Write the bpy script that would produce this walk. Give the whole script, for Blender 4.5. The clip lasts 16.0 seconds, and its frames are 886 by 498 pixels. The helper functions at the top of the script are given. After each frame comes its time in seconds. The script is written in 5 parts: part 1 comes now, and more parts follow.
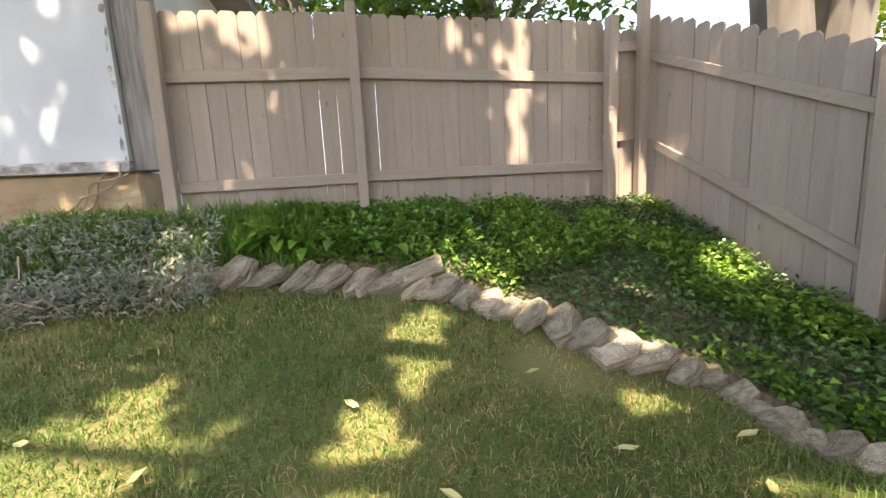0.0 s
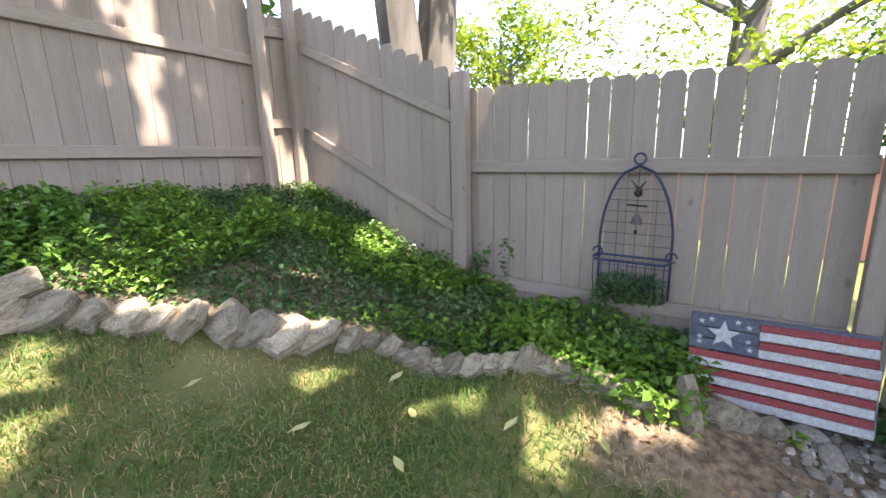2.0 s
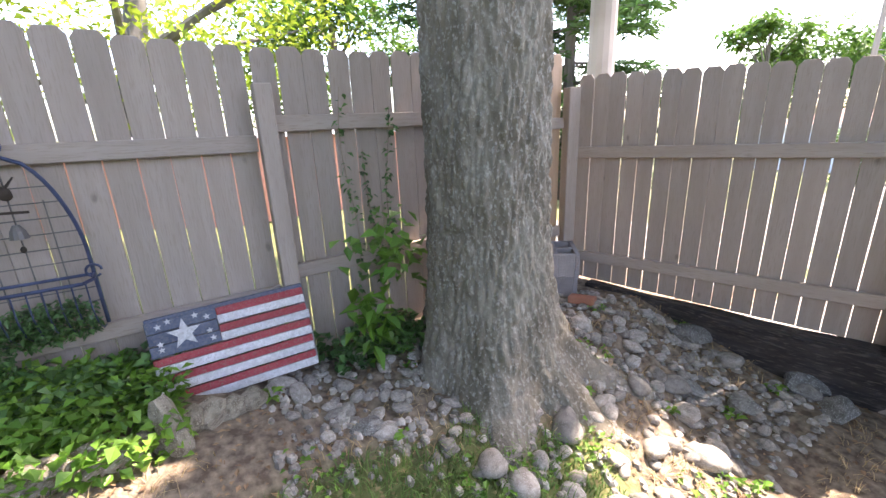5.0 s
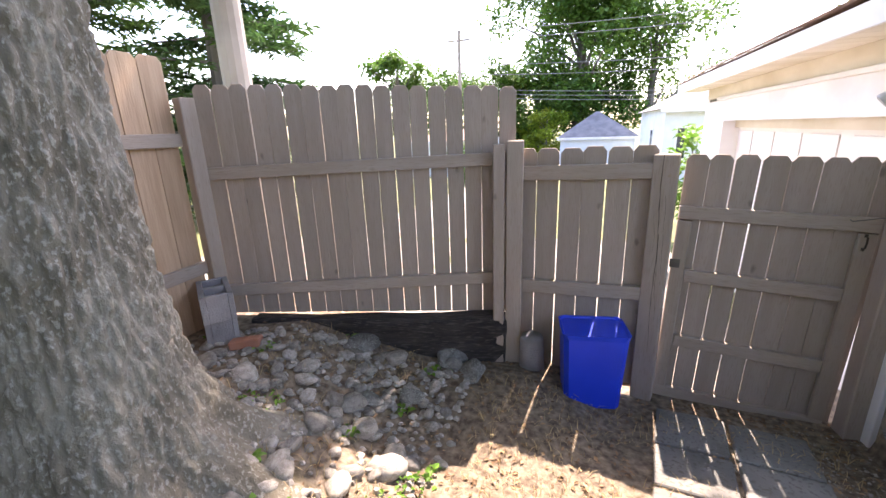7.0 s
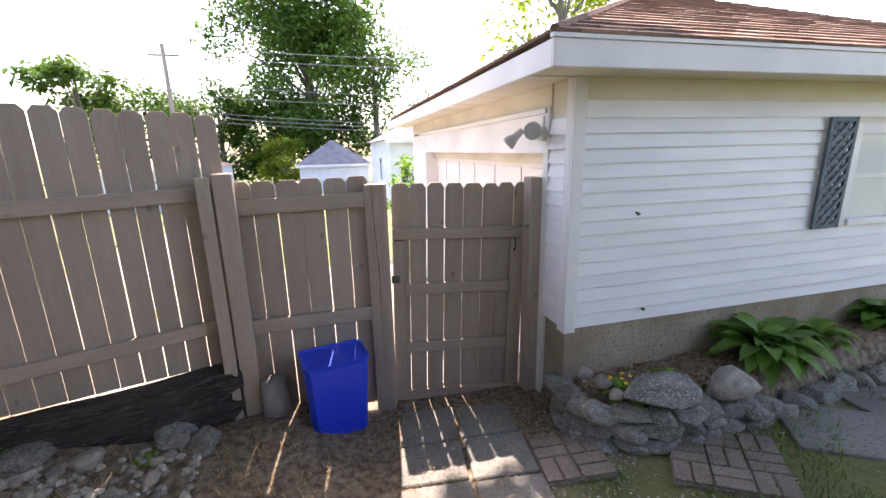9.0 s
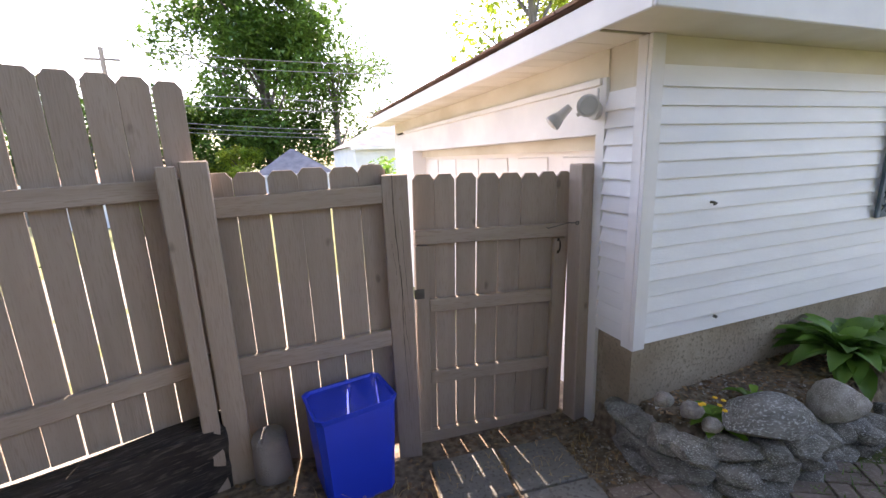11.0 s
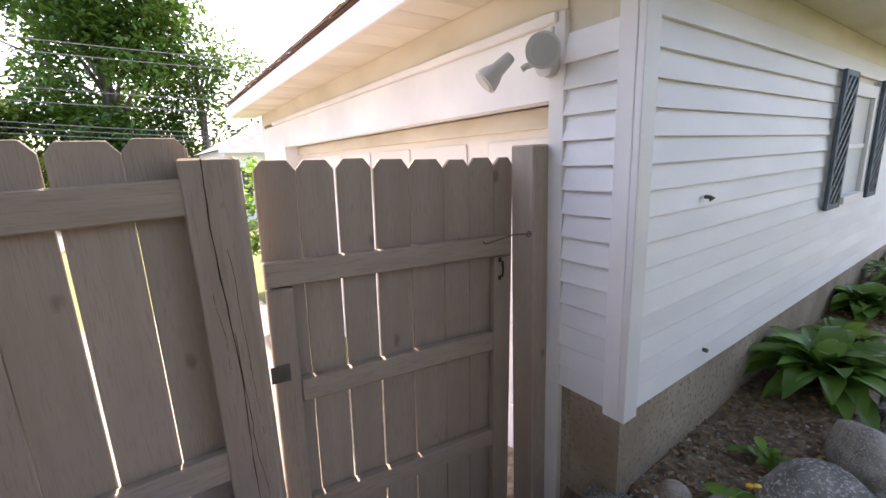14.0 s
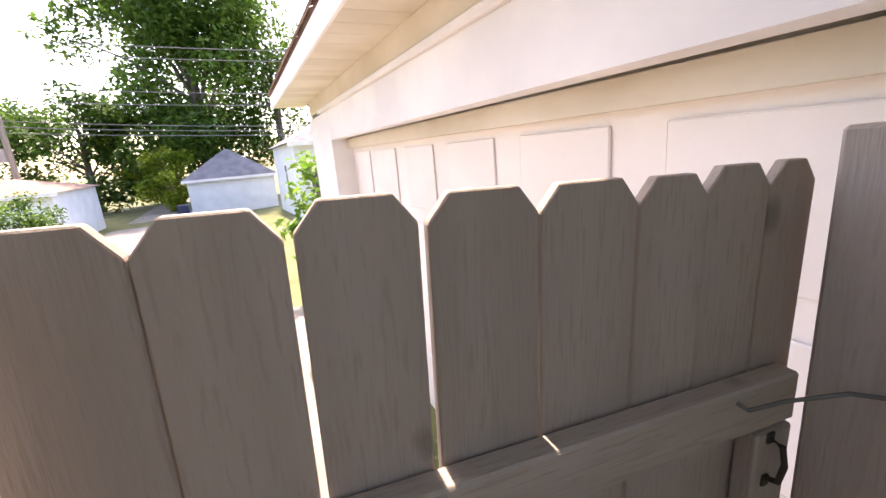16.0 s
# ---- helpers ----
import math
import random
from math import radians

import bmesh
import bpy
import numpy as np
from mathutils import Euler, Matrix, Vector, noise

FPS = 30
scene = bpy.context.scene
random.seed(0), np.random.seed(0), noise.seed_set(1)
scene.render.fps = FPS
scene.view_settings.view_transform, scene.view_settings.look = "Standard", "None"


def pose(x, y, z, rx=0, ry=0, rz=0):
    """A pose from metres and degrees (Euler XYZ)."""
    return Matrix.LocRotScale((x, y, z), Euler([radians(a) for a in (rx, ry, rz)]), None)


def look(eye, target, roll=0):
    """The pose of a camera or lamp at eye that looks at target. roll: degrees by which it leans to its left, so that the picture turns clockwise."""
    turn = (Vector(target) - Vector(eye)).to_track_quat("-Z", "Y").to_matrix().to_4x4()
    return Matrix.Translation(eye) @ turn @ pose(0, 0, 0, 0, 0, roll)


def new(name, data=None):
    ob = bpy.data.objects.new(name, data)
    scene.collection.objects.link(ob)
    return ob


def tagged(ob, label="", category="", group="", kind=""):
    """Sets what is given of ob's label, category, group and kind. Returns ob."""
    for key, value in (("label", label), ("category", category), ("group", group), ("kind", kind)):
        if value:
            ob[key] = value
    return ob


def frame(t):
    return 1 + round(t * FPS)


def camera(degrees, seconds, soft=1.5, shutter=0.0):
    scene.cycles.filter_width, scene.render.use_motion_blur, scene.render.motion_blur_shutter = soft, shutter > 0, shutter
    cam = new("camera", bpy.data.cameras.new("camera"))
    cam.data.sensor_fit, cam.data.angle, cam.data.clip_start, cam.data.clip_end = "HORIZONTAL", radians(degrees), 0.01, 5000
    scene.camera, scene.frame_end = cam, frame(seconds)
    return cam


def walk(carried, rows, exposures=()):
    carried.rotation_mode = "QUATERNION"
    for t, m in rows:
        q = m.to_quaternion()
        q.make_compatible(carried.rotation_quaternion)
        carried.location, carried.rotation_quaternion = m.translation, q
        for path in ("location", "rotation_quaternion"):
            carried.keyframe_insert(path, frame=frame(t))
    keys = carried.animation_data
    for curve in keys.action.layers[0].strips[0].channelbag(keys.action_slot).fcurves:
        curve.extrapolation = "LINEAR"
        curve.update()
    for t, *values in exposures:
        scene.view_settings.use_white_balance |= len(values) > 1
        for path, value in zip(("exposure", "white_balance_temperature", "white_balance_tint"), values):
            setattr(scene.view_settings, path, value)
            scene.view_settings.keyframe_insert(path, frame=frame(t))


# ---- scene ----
cam = camera(93.9, 16.0)
METRES, EYE, TILT, LEAN, TURN = 4.4, 1.65, 0.0, 0.0, -11.6
ROWS = [
    (0.0, 0.0, 0.0, 0.0, -0.43, -8.88, 2.76),
    (0.5, 0.0042, -0.0007, -0.0018, -12.36, -9.48, 2.3),
    (1.0, 0.0152, -0.0027, -0.0005, -23.32, -9.88, 1.96),
    (1.5, 0.025, -0.0034, -0.0037, -33.32, -10.91, 1.54),
    (2.0, 0.0329, -0.0068, -0.0043, -42.34, -11.94, 1.33),
    (2.5, 0.0478, -0.0128, -0.0063, -51.2, -12.87, 1.03),
    (3.0, 0.087, -0.0124, -0.006, -60.32, -13.7, 2.18),
    (3.5, 0.112, -0.0054, -0.0137, -71.26, -16.2, 2.62),
    (4.0, 0.1069, -0.0039, -0.0056, -86.13, -17.04, 2.67),
    (6.5, 0.1136, -0.1106, -0.0052, -138.1, -15.95, 2.02),
    (7.0, 0.1126, -0.1313, -0.0094, -150.74, -16.11, 1.99),
    (7.5, 0.1059, -0.1328, -0.005, -166.8, -15.53, 1.58),
    (8.0, 0.0946, -0.1312, -0.0038, -179.36, -14.39, 0.61),
    (8.5, 0.0885, -0.1304, -0.001, -184.28, -13.55, 0.75),
    (9.0, 0.0731, -0.1463, -0.0028, -184.6, -13.58, 1.27),
]
PATH = [
    (11.5, (0.465, -1.545, 1.482), (-0.389, -3.3, 1.045), -2.8),
    (12.0, (0.351, -1.684, 1.496), (-0.712, -3.297, 0.979), -2.1),
    (12.5, (0.306, -1.824, 1.486), (-0.873, -3.366, 1.009), -1.5),
    (13.0, (0.242, -1.948, 1.415), (-0.879, -3.544, 0.975), -1.8),
    (13.5, (0.092, -2.095, 1.398), (-1.015, -3.713, 1.004), -1.9),
    (14.0, (0.015, -2.278, 1.383), (-1.132, -3.86, 0.959), -2.4),
    (14.5, (-0.139, -2.547, 1.383), (-1.261, -4.154, 0.983), -2.7),
    (15.0, (-0.283, -2.781, 1.386), (-1.284, -4.475, 1.027), -2.6),
    (15.5, (-0.425, -3.035, 1.418), (-1.324, -4.781, 1.041), -3.4),
    (16.0, (-0.506, -3.258, 1.439), (-1.37, -4.998, 0.964), -4.7),
]
walk(cam, [(t, pose(0, 0, EYE, TILT, LEAN, TURN) @ pose(METRES * x, METRES * y, METRES * z, 90 + pitch, roll, yaw)) for t, x, y, z, yaw, pitch, roll in ROWS]
     + [(t, look(eye, target, roll)) for t, eye, target, roll in PATH],
     [(0.0, 2.75, 8300, 18), (2.0, 2.95, 7100, 17), (4.0, 3.25, 7000, 20), (7.0, 2.95, 7100, 24), (9.0, 2.7, 7300, 25), (12.5, 2.75, 7500, 25), (16.0, 2.6, 7700, 26)])

# ---- light ----
world = bpy.data.worlds.new("sky")
scene.world = world
world.use_nodes = True
SUN_ELEV, SUN_AZ = radians(58), radians(188)   # azimuth clockwise from +y
wn = world.node_tree.nodes
sky = wn.new("ShaderNodeTexSky")
sky.sky_type, sky.sun_disc = "NISHITA", False
sky.sun_elevation, sky.sun_rotation = SUN_ELEV, SUN_AZ
sky.dust_density, sky.air_density, sky.ozone_density = 2.0, 1.0, 1.5
world.node_tree.links.new(sky.outputs[0], wn["Background"].inputs[0])
wn["Background"].inputs[1].default_value = 0.15
sun = new("sun", bpy.data.lights.new("sun", "SUN"))
sun.data.energy, sun.data.angle, sun.data.color = 2.6, radians(0.6), (1.0, 0.93, 0.82)
to_sun = Vector((math.sin(SUN_AZ) * math.cos(SUN_ELEV), math.cos(SUN_AZ) * math.cos(SUN_ELEV), math.sin(SUN_ELEV)))
sun.matrix_world = look(to_sun * 60, (0, 0, 0))

# ---- materials ----


def mat(name, c1, c2, scale=8.0, rough=0.8, bump=0.3, stretch=(1, 1, 1), detail_scale=60.0, c3=None, metal=0.0, rand=0.12, trans=0.0, coord="Object", relief=0.01):
    """Two-scale noise colour with bump; rand varies the brightness from piece to piece."""
    m = bpy.data.materials.new(name)
    m.use_nodes = True
    n, l = m.node_tree.nodes, m.node_tree.links
    b = n["Principled BSDF"]
    b.inputs["Roughness"].default_value, b.inputs["Metallic"].default_value = rough, metal
    tc, mp = n.new("ShaderNodeTexCoord"), n.new("ShaderNodeMapping")
    mp.inputs["Scale"].default_value = stretch
    l.new(tc.outputs[coord], mp.inputs[0])
    oi = n.new("ShaderNodeObjectInfo")
    off = n.new("ShaderNodeVectorMath")
    off.operation = "ADD"
    sc = n.new("ShaderNodeVectorMath")
    sc.operation = "SCALE"
    sc.inputs["Scale"].default_value = 37.0
    cx = n.new("ShaderNodeCombineXYZ")
    for k in range(3):
        l.new(oi.outputs["Random"], cx.inputs[k])
    l.new(cx.outputs[0], sc.inputs[0])
    l.new(mp.outputs[0], off.inputs[0])
    l.new(sc.outputs[0], off.inputs[1])
    n1, n2 = n.new("ShaderNodeTexNoise"), n.new("ShaderNodeTexNoise")
    n1.inputs["Scale"].default_value, n1.inputs["Detail"].default_value = scale, 6
    n2.inputs["Scale"].default_value, n2.inputs["Detail"].default_value = detail_scale, 4
    l.new(off.outputs[0], n1.inputs["Vector"])
    l.new(off.outputs[0], n2.inputs["Vector"])
    r1 = n.new("ShaderNodeValToRGB")
    r1.color_ramp.elements[0].position, r1.color_ramp.elements[1].position = 0.36, 0.66
    r1.color_ramp.elements[0].color, r1.color_ramp.elements[1].color = (*c1, 1), (*c2, 1)
    l.new(n1.outputs[0], r1.inputs[0])
    col = r1.outputs[0]
    if c3:
        r2 = n.new("ShaderNodeValToRGB")
        r2.color_ramp.elements[0].position, r2.color_ramp.elements[1].position = 0.54, 0.64
        mx = n.new("ShaderNodeMix")
        mx.data_type = "RGBA"
        l.new(n2.outputs[0], r2.inputs[0])
        l.new(r2.outputs[0], mx.inputs["Factor"])
        l.new(col, mx.inputs[6])
        mx.inputs[7].default_value = (*c3, 1)
        col = mx.outputs[2]
    if rand:
        geo = n.new("ShaderNodeNewGeometry")
        add = n.new("ShaderNodeMath")
        add.operation = "ADD"
        fr = n.new("ShaderNodeMath")
        fr.operation = "FRACT"
        l.new(oi.outputs["Random"], add.inputs[0])
        l.new(geo.outputs["Random Per Island"], add.inputs[1])
        l.new(add.outputs[0], fr.inputs[0])
        mr = n.new("ShaderNodeMapRange")
        mr.inputs[3].default_value, mr.inputs[4].default_value = 1 - rand, 1 + rand
        l.new(fr.outputs[0], mr.inputs[0])
        hs = n.new("ShaderNodeHueSaturation")
        l.new(mr.outputs[0], hs.inputs["Value"])
        l.new(col, hs.inputs["Color"])
        col = hs.outputs[0]
    l.new(col, b.inputs["Base Color"])
    if bump:
        bp = n.new("ShaderNodeBump")
        bp.inputs["Strength"].default_value, bp.inputs["Distance"].default_value = bump, relief
        l.new(n2.outputs[0], bp.inputs["Height"])
        l.new(bp.outputs[0], b.inputs["Normal"])
    if trans:
        tr, ms = n.new("ShaderNodeBsdfTranslucent"), n.new("ShaderNodeMixShader")
        ms.inputs[0].default_value = trans
        l.new(col, tr.inputs[0])
        l.new(b.outputs[0], ms.inputs[1])
        l.new(tr.outputs[0], ms.inputs[2])
        l.new(ms.outputs[0], n["Material Output"].inputs["Surface"])
    return m


GRAIN = (12, 12, 1.0)
M_FENCE = mat("taupe fence stain", (0.335, 0.272, 0.228), (0.375, 0.308, 0.262), 1.6, 0.8, 0.22, GRAIN, 14, (0.318, 0.255, 0.212), rand=0.08)
M_RAIL = mat("taupe rail stain", (0.34, 0.275, 0.23), (0.385, 0.317, 0.268), 1.6, 0.8, 0.25, (1.2, 14, 14), 12, (0.315, 0.252, 0.208), rand=0.06)


def knots(m, density, size, dark, squash):
    """Dark round knots and smudges at random places in a wood material."""
    n, l = m.node_tree.nodes, m.node_tree.links
    b = n["Principled BSDF"]
    tc, oi, mp, add = n.new("ShaderNodeTexCoord"), n.new("ShaderNodeObjectInfo"), n.new("ShaderNodeMapping"), n.new("ShaderNodeVectorMath")
    sc = n.new("ShaderNodeMath")
    sc.operation, sc.inputs[1].default_value = "MULTIPLY", 53.0
    l.new(oi.outputs["Random"], sc.inputs[0])
    mp.inputs["Scale"].default_value = squash
    l.new(tc.outputs["Object"], mp.inputs[0])
    l.new(mp.outputs[0], add.inputs[0])
    l.new(sc.outputs[0], add.inputs[1])
    vo, wob, wadd = n.new("ShaderNodeTexVoronoi"), n.new("ShaderNodeTexNoise"), n.new("ShaderNodeMath")
    vo.inputs["Scale"].default_value = density
    wob.inputs["Scale"].default_value = 28
    l.new(add.outputs[0], vo.inputs["Vector"])
    l.new(add.outputs[0], wob.inputs["Vector"])
    wadd.operation, wadd.inputs[1].default_value, wadd.use_clamp = "MULTIPLY_ADD", 0.12, False
    l.new(wob.outputs[0], wadd.inputs[0])
    l.new(vo.outputs["Distance"], wadd.inputs[2])
    mr = n.new("ShaderNodeMapRange")
    mr.inputs[1].default_value, mr.inputs[2].default_value = 0.06 + size * 0.35, 0.06 + size
    mr.inputs[3].default_value, mr.inputs[4].default_value = dark, 1.0
    l.new(wadd.outputs[0], mr.inputs[0])
    hs = n.new("ShaderNodeHueSaturation")
    l.new(b.inputs["Base Color"].links[0].from_socket, hs.inputs["Color"])
    l.new(mr.outputs[0], hs.inputs["Value"])
    l.new(hs.outputs[0], b.inputs["Base Color"])


knots(M_FENCE, 4.0, 0.075, 0.62, (1, 1, 0.55))
knots(M_RAIL, 4.0, 0.075, 0.6, (0.55, 1, 1))
M_NEWWOOD = mat("bare orange pine", (0.42, 0.28, 0.18), (0.52, 0.36, 0.24), 2.5, 0.7, 0.3, GRAIN, 9, rand=0.12)
M_CRACK = mat("crack shadow gap", (0.03, 0.022, 0.016), (0.05, 0.035, 0.025), 9, 0.95, 0, rand=0)
M_BARK = mat("grey ridged bark", (0.15, 0.128, 0.095), (0.25, 0.225, 0.18), 5, 0.95, 0.8, (1, 1, 0.7), 60, (0.31, 0.29, 0.245), rand=0, relief=0.012)
M_BARKFAR = mat("grey brown bark", (0.085, 0.078, 0.068), (0.165, 0.152, 0.135), 3, 0.95, 0.6, (1, 1, 0.3), 14, rand=0)
M_LIME = mat("weathered limestone", (0.19, 0.155, 0.11), (0.40, 0.34, 0.255), 4, 0.9, 0.9, (1, 1, 1.6), 26, (0.47, 0.42, 0.34), rand=0.3)
M_RIVER = mat("pale river stone", (0.20, 0.175, 0.15), (0.36, 0.325, 0.285), 5, 0.8, 0.5, (1, 1, 1), 40, (0.43, 0.40, 0.36), rand=0.34)
M_LICHEN = mat("grey stone with lichen", (0.125, 0.118, 0.105), (0.235, 0.225, 0.205), 5, 0.92, 0.9, (1, 1, 1), 30, (0.42, 0.42, 0.40), rand=0.2)
M_SLATE = mat("grey slate paver", (0.15, 0.145, 0.135), (0.215, 0.205, 0.19), 3, 0.8, 0.4, (1, 1, 1), 45, (0.13, 0.12, 0.105), rand=0.1)
M_BRICKPAVER = mat("brown brick paver", (0.15, 0.115, 0.095), (0.22, 0.175, 0.145), 4, 0.9, 0.6, (1, 1, 1), 60, (0.25, 0.21, 0.18), rand=0.14)
M_CONC = mat("stained concrete", (0.26, 0.205, 0.145), (0.40, 0.335, 0.255), 2.5, 0.92, 0.5, (1, 1, 1), 50, (0.22, 0.18, 0.125), rand=0.06)
M_BLOCK = mat("cinder block", (0.24, 0.225, 0.23), (0.33, 0.31, 0.315), 5, 0.95, 0.8, (1, 1, 1), 90, rand=0.08)
M_REDBRICK = mat("old red brick", (0.28, 0.12, 0.08), (0.38, 0.18, 0.12), 8, 0.9, 0.6, rand=0.1)
M_SIDING = mat("white vinyl siding", (0.72, 0.72, 0.73), (0.82, 0.82, 0.83), 1.2, 0.5, 0.08, (1, 1, 3), 30, rand=0.02)
M_CREAM = mat("cream white paint", (0.62, 0.57, 0.47), (0.76, 0.72, 0.64), 1.6, 0.6, 0.1, (1, 1, 2), 20, rand=0.03)
M_TRIM = mat("white trim paint", (0.70, 0.69, 0.70), (0.82, 0.81, 0.81), 2.0, 0.5, 0.1, (1, 1, 1), 18, rand=0.02)
M_DOORPAINT = mat("chalky white door paint", (0.76, 0.73, 0.71), (0.85, 0.82, 0.80), 1.3, 0.6, 0.08, rand=0.02)
M_SHINGLE = mat("brown red asphalt shingle", (0.20, 0.115, 0.085), (0.33, 0.21, 0.165), 6, 0.95, 0.7, (1, 1, 1), 120, (0.26, 0.19, 0.16), rand=0.22)
M_GREYROOF = mat("grey asphalt roof", (0.13, 0.13, 0.145), (0.2, 0.2, 0.215), 2, 0.95, 0.4, rand=0.1)
M_BLUELATTICE = mat("slate blue paint", (0.055, 0.085, 0.115), (0.10, 0.14, 0.175), 9, 0.6, 0.2, rand=0.12)
M_IRON = mat("dark blue iron", (0.028, 0.038, 0.085), (0.05, 0.065, 0.13), 12, 0.5, 0.2, metal=0.3, rand=0.05)
M_RUST = mat("dull grey wire", (0.10, 0.095, 0.09), (0.17, 0.155, 0.14), 12, 0.6, 0.2, metal=0.4, rand=0.05)
M_BIN = mat("royal blue plastic", (0.004, 0.042, 0.58), (0.006, 0.055, 0.68), 2.0, 0.38, 0.03, rand=0)
M_LAMP = mat("grey white lamp metal", (0.52, 0.51, 0.5), (0.62, 0.61, 0.6), 5, 0.45, 0.05, rand=0)
M_GLASS = mat("frosted lens", (0.42, 0.42, 0.42), (0.5, 0.5, 0.5), 5, 0.15, 0.1, rand=0)
M_WINDOW = mat("dull window pane", (0.62, 0.66, 0.66), (0.72, 0.75, 0.74), 1.2, 0.12, 0.02, rand=0)
M_DARKPANE = mat("dark window pane", (0.03, 0.035, 0.04), (0.06, 0.065, 0.07), 2, 0.1, 0, rand=0)
M_RED = mat("faded red paint", (0.30, 0.035, 0.045), (0.38, 0.065, 0.075), 4, 0.75, 0.4, (14, 1.5, 14), 9, (0.27, 0.13, 0.11), rand=0.08)
M_WHITEWOOD = mat("worn white paint", (0.52, 0.51, 0.52), (0.68, 0.67, 0.68), 3, 0.75, 0.4, (14, 1.5, 14), 9, (0.46, 0.44, 0.43), rand=0.08)
M_NAVY = mat("faded navy paint", (0.065, 0.08, 0.125), (0.12, 0.135, 0.18), 4, 0.75, 0.4, (14, 1.5, 14), 9, (0.16, 0.155, 0.17), rand=0.1)
M_TIE = mat("black creosote timber", (0.016, 0.013, 0.012), (0.05, 0.04, 0.036), 2.5, 0.85, 0.9, (1.2, 9, 9), 12, (0.08, 0.065, 0.06), rand=0.1)
M_GRASS = mat("lawn grass blade", (0.085, 0.165, 0.035), (0.15, 0.23, 0.055), 1.6, 0.6, 0, rand=0.45, trans=0.3)
M_DRYGRASS = mat("dry straw", (0.36, 0.25, 0.12), (0.52, 0.39, 0.21), 3, 0.8, 0, rand=0.3, trans=0.15)
M_IVY = mat("dark vinca leaf", (0.06, 0.135, 0.042), (0.11, 0.215, 0.065), 2.5, 0.36, 0, rand=0.5, trans=0.3)
M_WEED = mat("bright weed leaf", (0.10, 0.23, 0.025), (0.20, 0.35, 0.05), 2.5, 0.5, 0, rand=0.35, trans=0.35)
M_HOSTA = mat("hosta leaf", (0.085, 0.21, 0.03), (0.16, 0.31, 0.055), 3, 0.42, 0.15, rand=0.25, trans=0.25)
M_GREYLEAF = mat("silvery sage leaf", (0.22, 0.26, 0.20), (0.38, 0.40, 0.33), 4, 0.8, 0, rand=0.3, trans=0.15)
M_TWIG = mat("dry grey twig", (0.25, 0.19, 0.14), (0.38, 0.31, 0.24), 8, 0.9, 0.2, rand=0.2)
M_YELLOW = mat("yellow petal", (0.75, 0.42, 0.02), (0.85, 0.55, 0.05), 8, 0.6, 0, rand=0.1)
M_LITTER = mat("dead leaf", (0.17, 0.095, 0.05), (0.33, 0.215, 0.12), 4, 0.85, 0, rand=0.4)
M_FALLEN = mat("pale fallen leaf", (0.44, 0.42, 0.17), (0.58, 0.54, 0.28), 6, 0.7, 0, rand=0.2)
M_TREELEAF = mat("tree leaf", (0.045, 0.115, 0.018), (0.10, 0.19, 0.03), 0.4, 0.5, 0, rand=0.4, trans=0.4)
M_LIMELEAF = mat("sunlit yellow green leaf", (0.14, 0.24, 0.02), (0.32, 0.38, 0.04), 0.5, 0.5, 0, rand=0.4, trans=0.5)
M_PINE = mat("conifer needles", (0.03, 0.085, 0.024), (0.075, 0.15, 0.035), 0.5, 0.6, 0, rand=0.35, trans=0.25)
M_ROAD = mat("pale gravel alley", (0.19, 0.17, 0.145), (0.28, 0.255, 0.225), 1.2, 0.95, 0.4, rand=0)
M_POLE = mat("weathered utility pole", (0.24, 0.20, 0.16), (0.34, 0.29, 0.24), 2, 0.9, 0.4, (6, 6, 0.6), 9, rand=0)
M_METALPOLE = mat("grey painted pole", (0.31, 0.28, 0.255), (0.40, 0.365, 0.335), 2, 0.8, 0.1, rand=0)
M_WIRE = mat("cable sheath", (0.12, 0.12, 0.13), (0.18, 0.18, 0.19), 2, 0.7, 0, rand=0)
M_STONEWALL = mat("tan rubble foundation", (0.30, 0.205, 0.125), (0.46, 0.34, 0.22), 3, 0.95, 0.9, (1, 1, 1.5), 18, (0.36, 0.27, 0.19), rand=0.05)
M_PEEL = mat("peeling white paint", (0.48, 0.51, 0.56), (0.58, 0.61, 0.66), 1.5, 0.6, 0.2, (1, 1, 1), 8, rand=0.02)
M_PEELED = mat("bare patchy board", (0.22, 0.19, 0.17), (0.62, 0.62, 0.64), 9, 0.85, 0.6, (1, 1, 2), 30, rand=0.05)
M_GREYWOOD = mat("bare grey board", (0.17, 0.155, 0.15), (0.30, 0.285, 0.28), 3, 0.9, 0.4, GRAIN, 9, rand=0.05)
M_SALMON = mat("salmon wall", (0.55, 0.25, 0.19), (0.62, 0.3, 0.24), 1, 0.8, 0.1, rand=0)
M_DARKBIN = mat("dark navy plastic", (0.012, 0.02, 0.06), (0.02, 0.03, 0.085), 2, 0.5, 0, rand=0)

# ---- ground shape ----


def smooth(s):
    s = min(1.0, max(0.0, s))
    return s * s * (3 - 2 * s)


def lawn(x, y):
    if y < -5:
        z = -0.525 - 0.04 * min(-5 - y, 28)
    else:
        z = 0.10 + 0.125 * min(y, 4.2) + (0.046 * min(y, 4.2) ** 2 if y > 0 else 0)
    z -= 0.03 * max(min(x, 0), -6)
    if y < 1.5:
        z += (0.22 + 0.25 * smooth((-y - 0.5) / 2)) * smooth((x - 1.1) / 1.3) * smooth((1.5 - y) / 0.7) * smooth((y + 9) / 3)
    return z


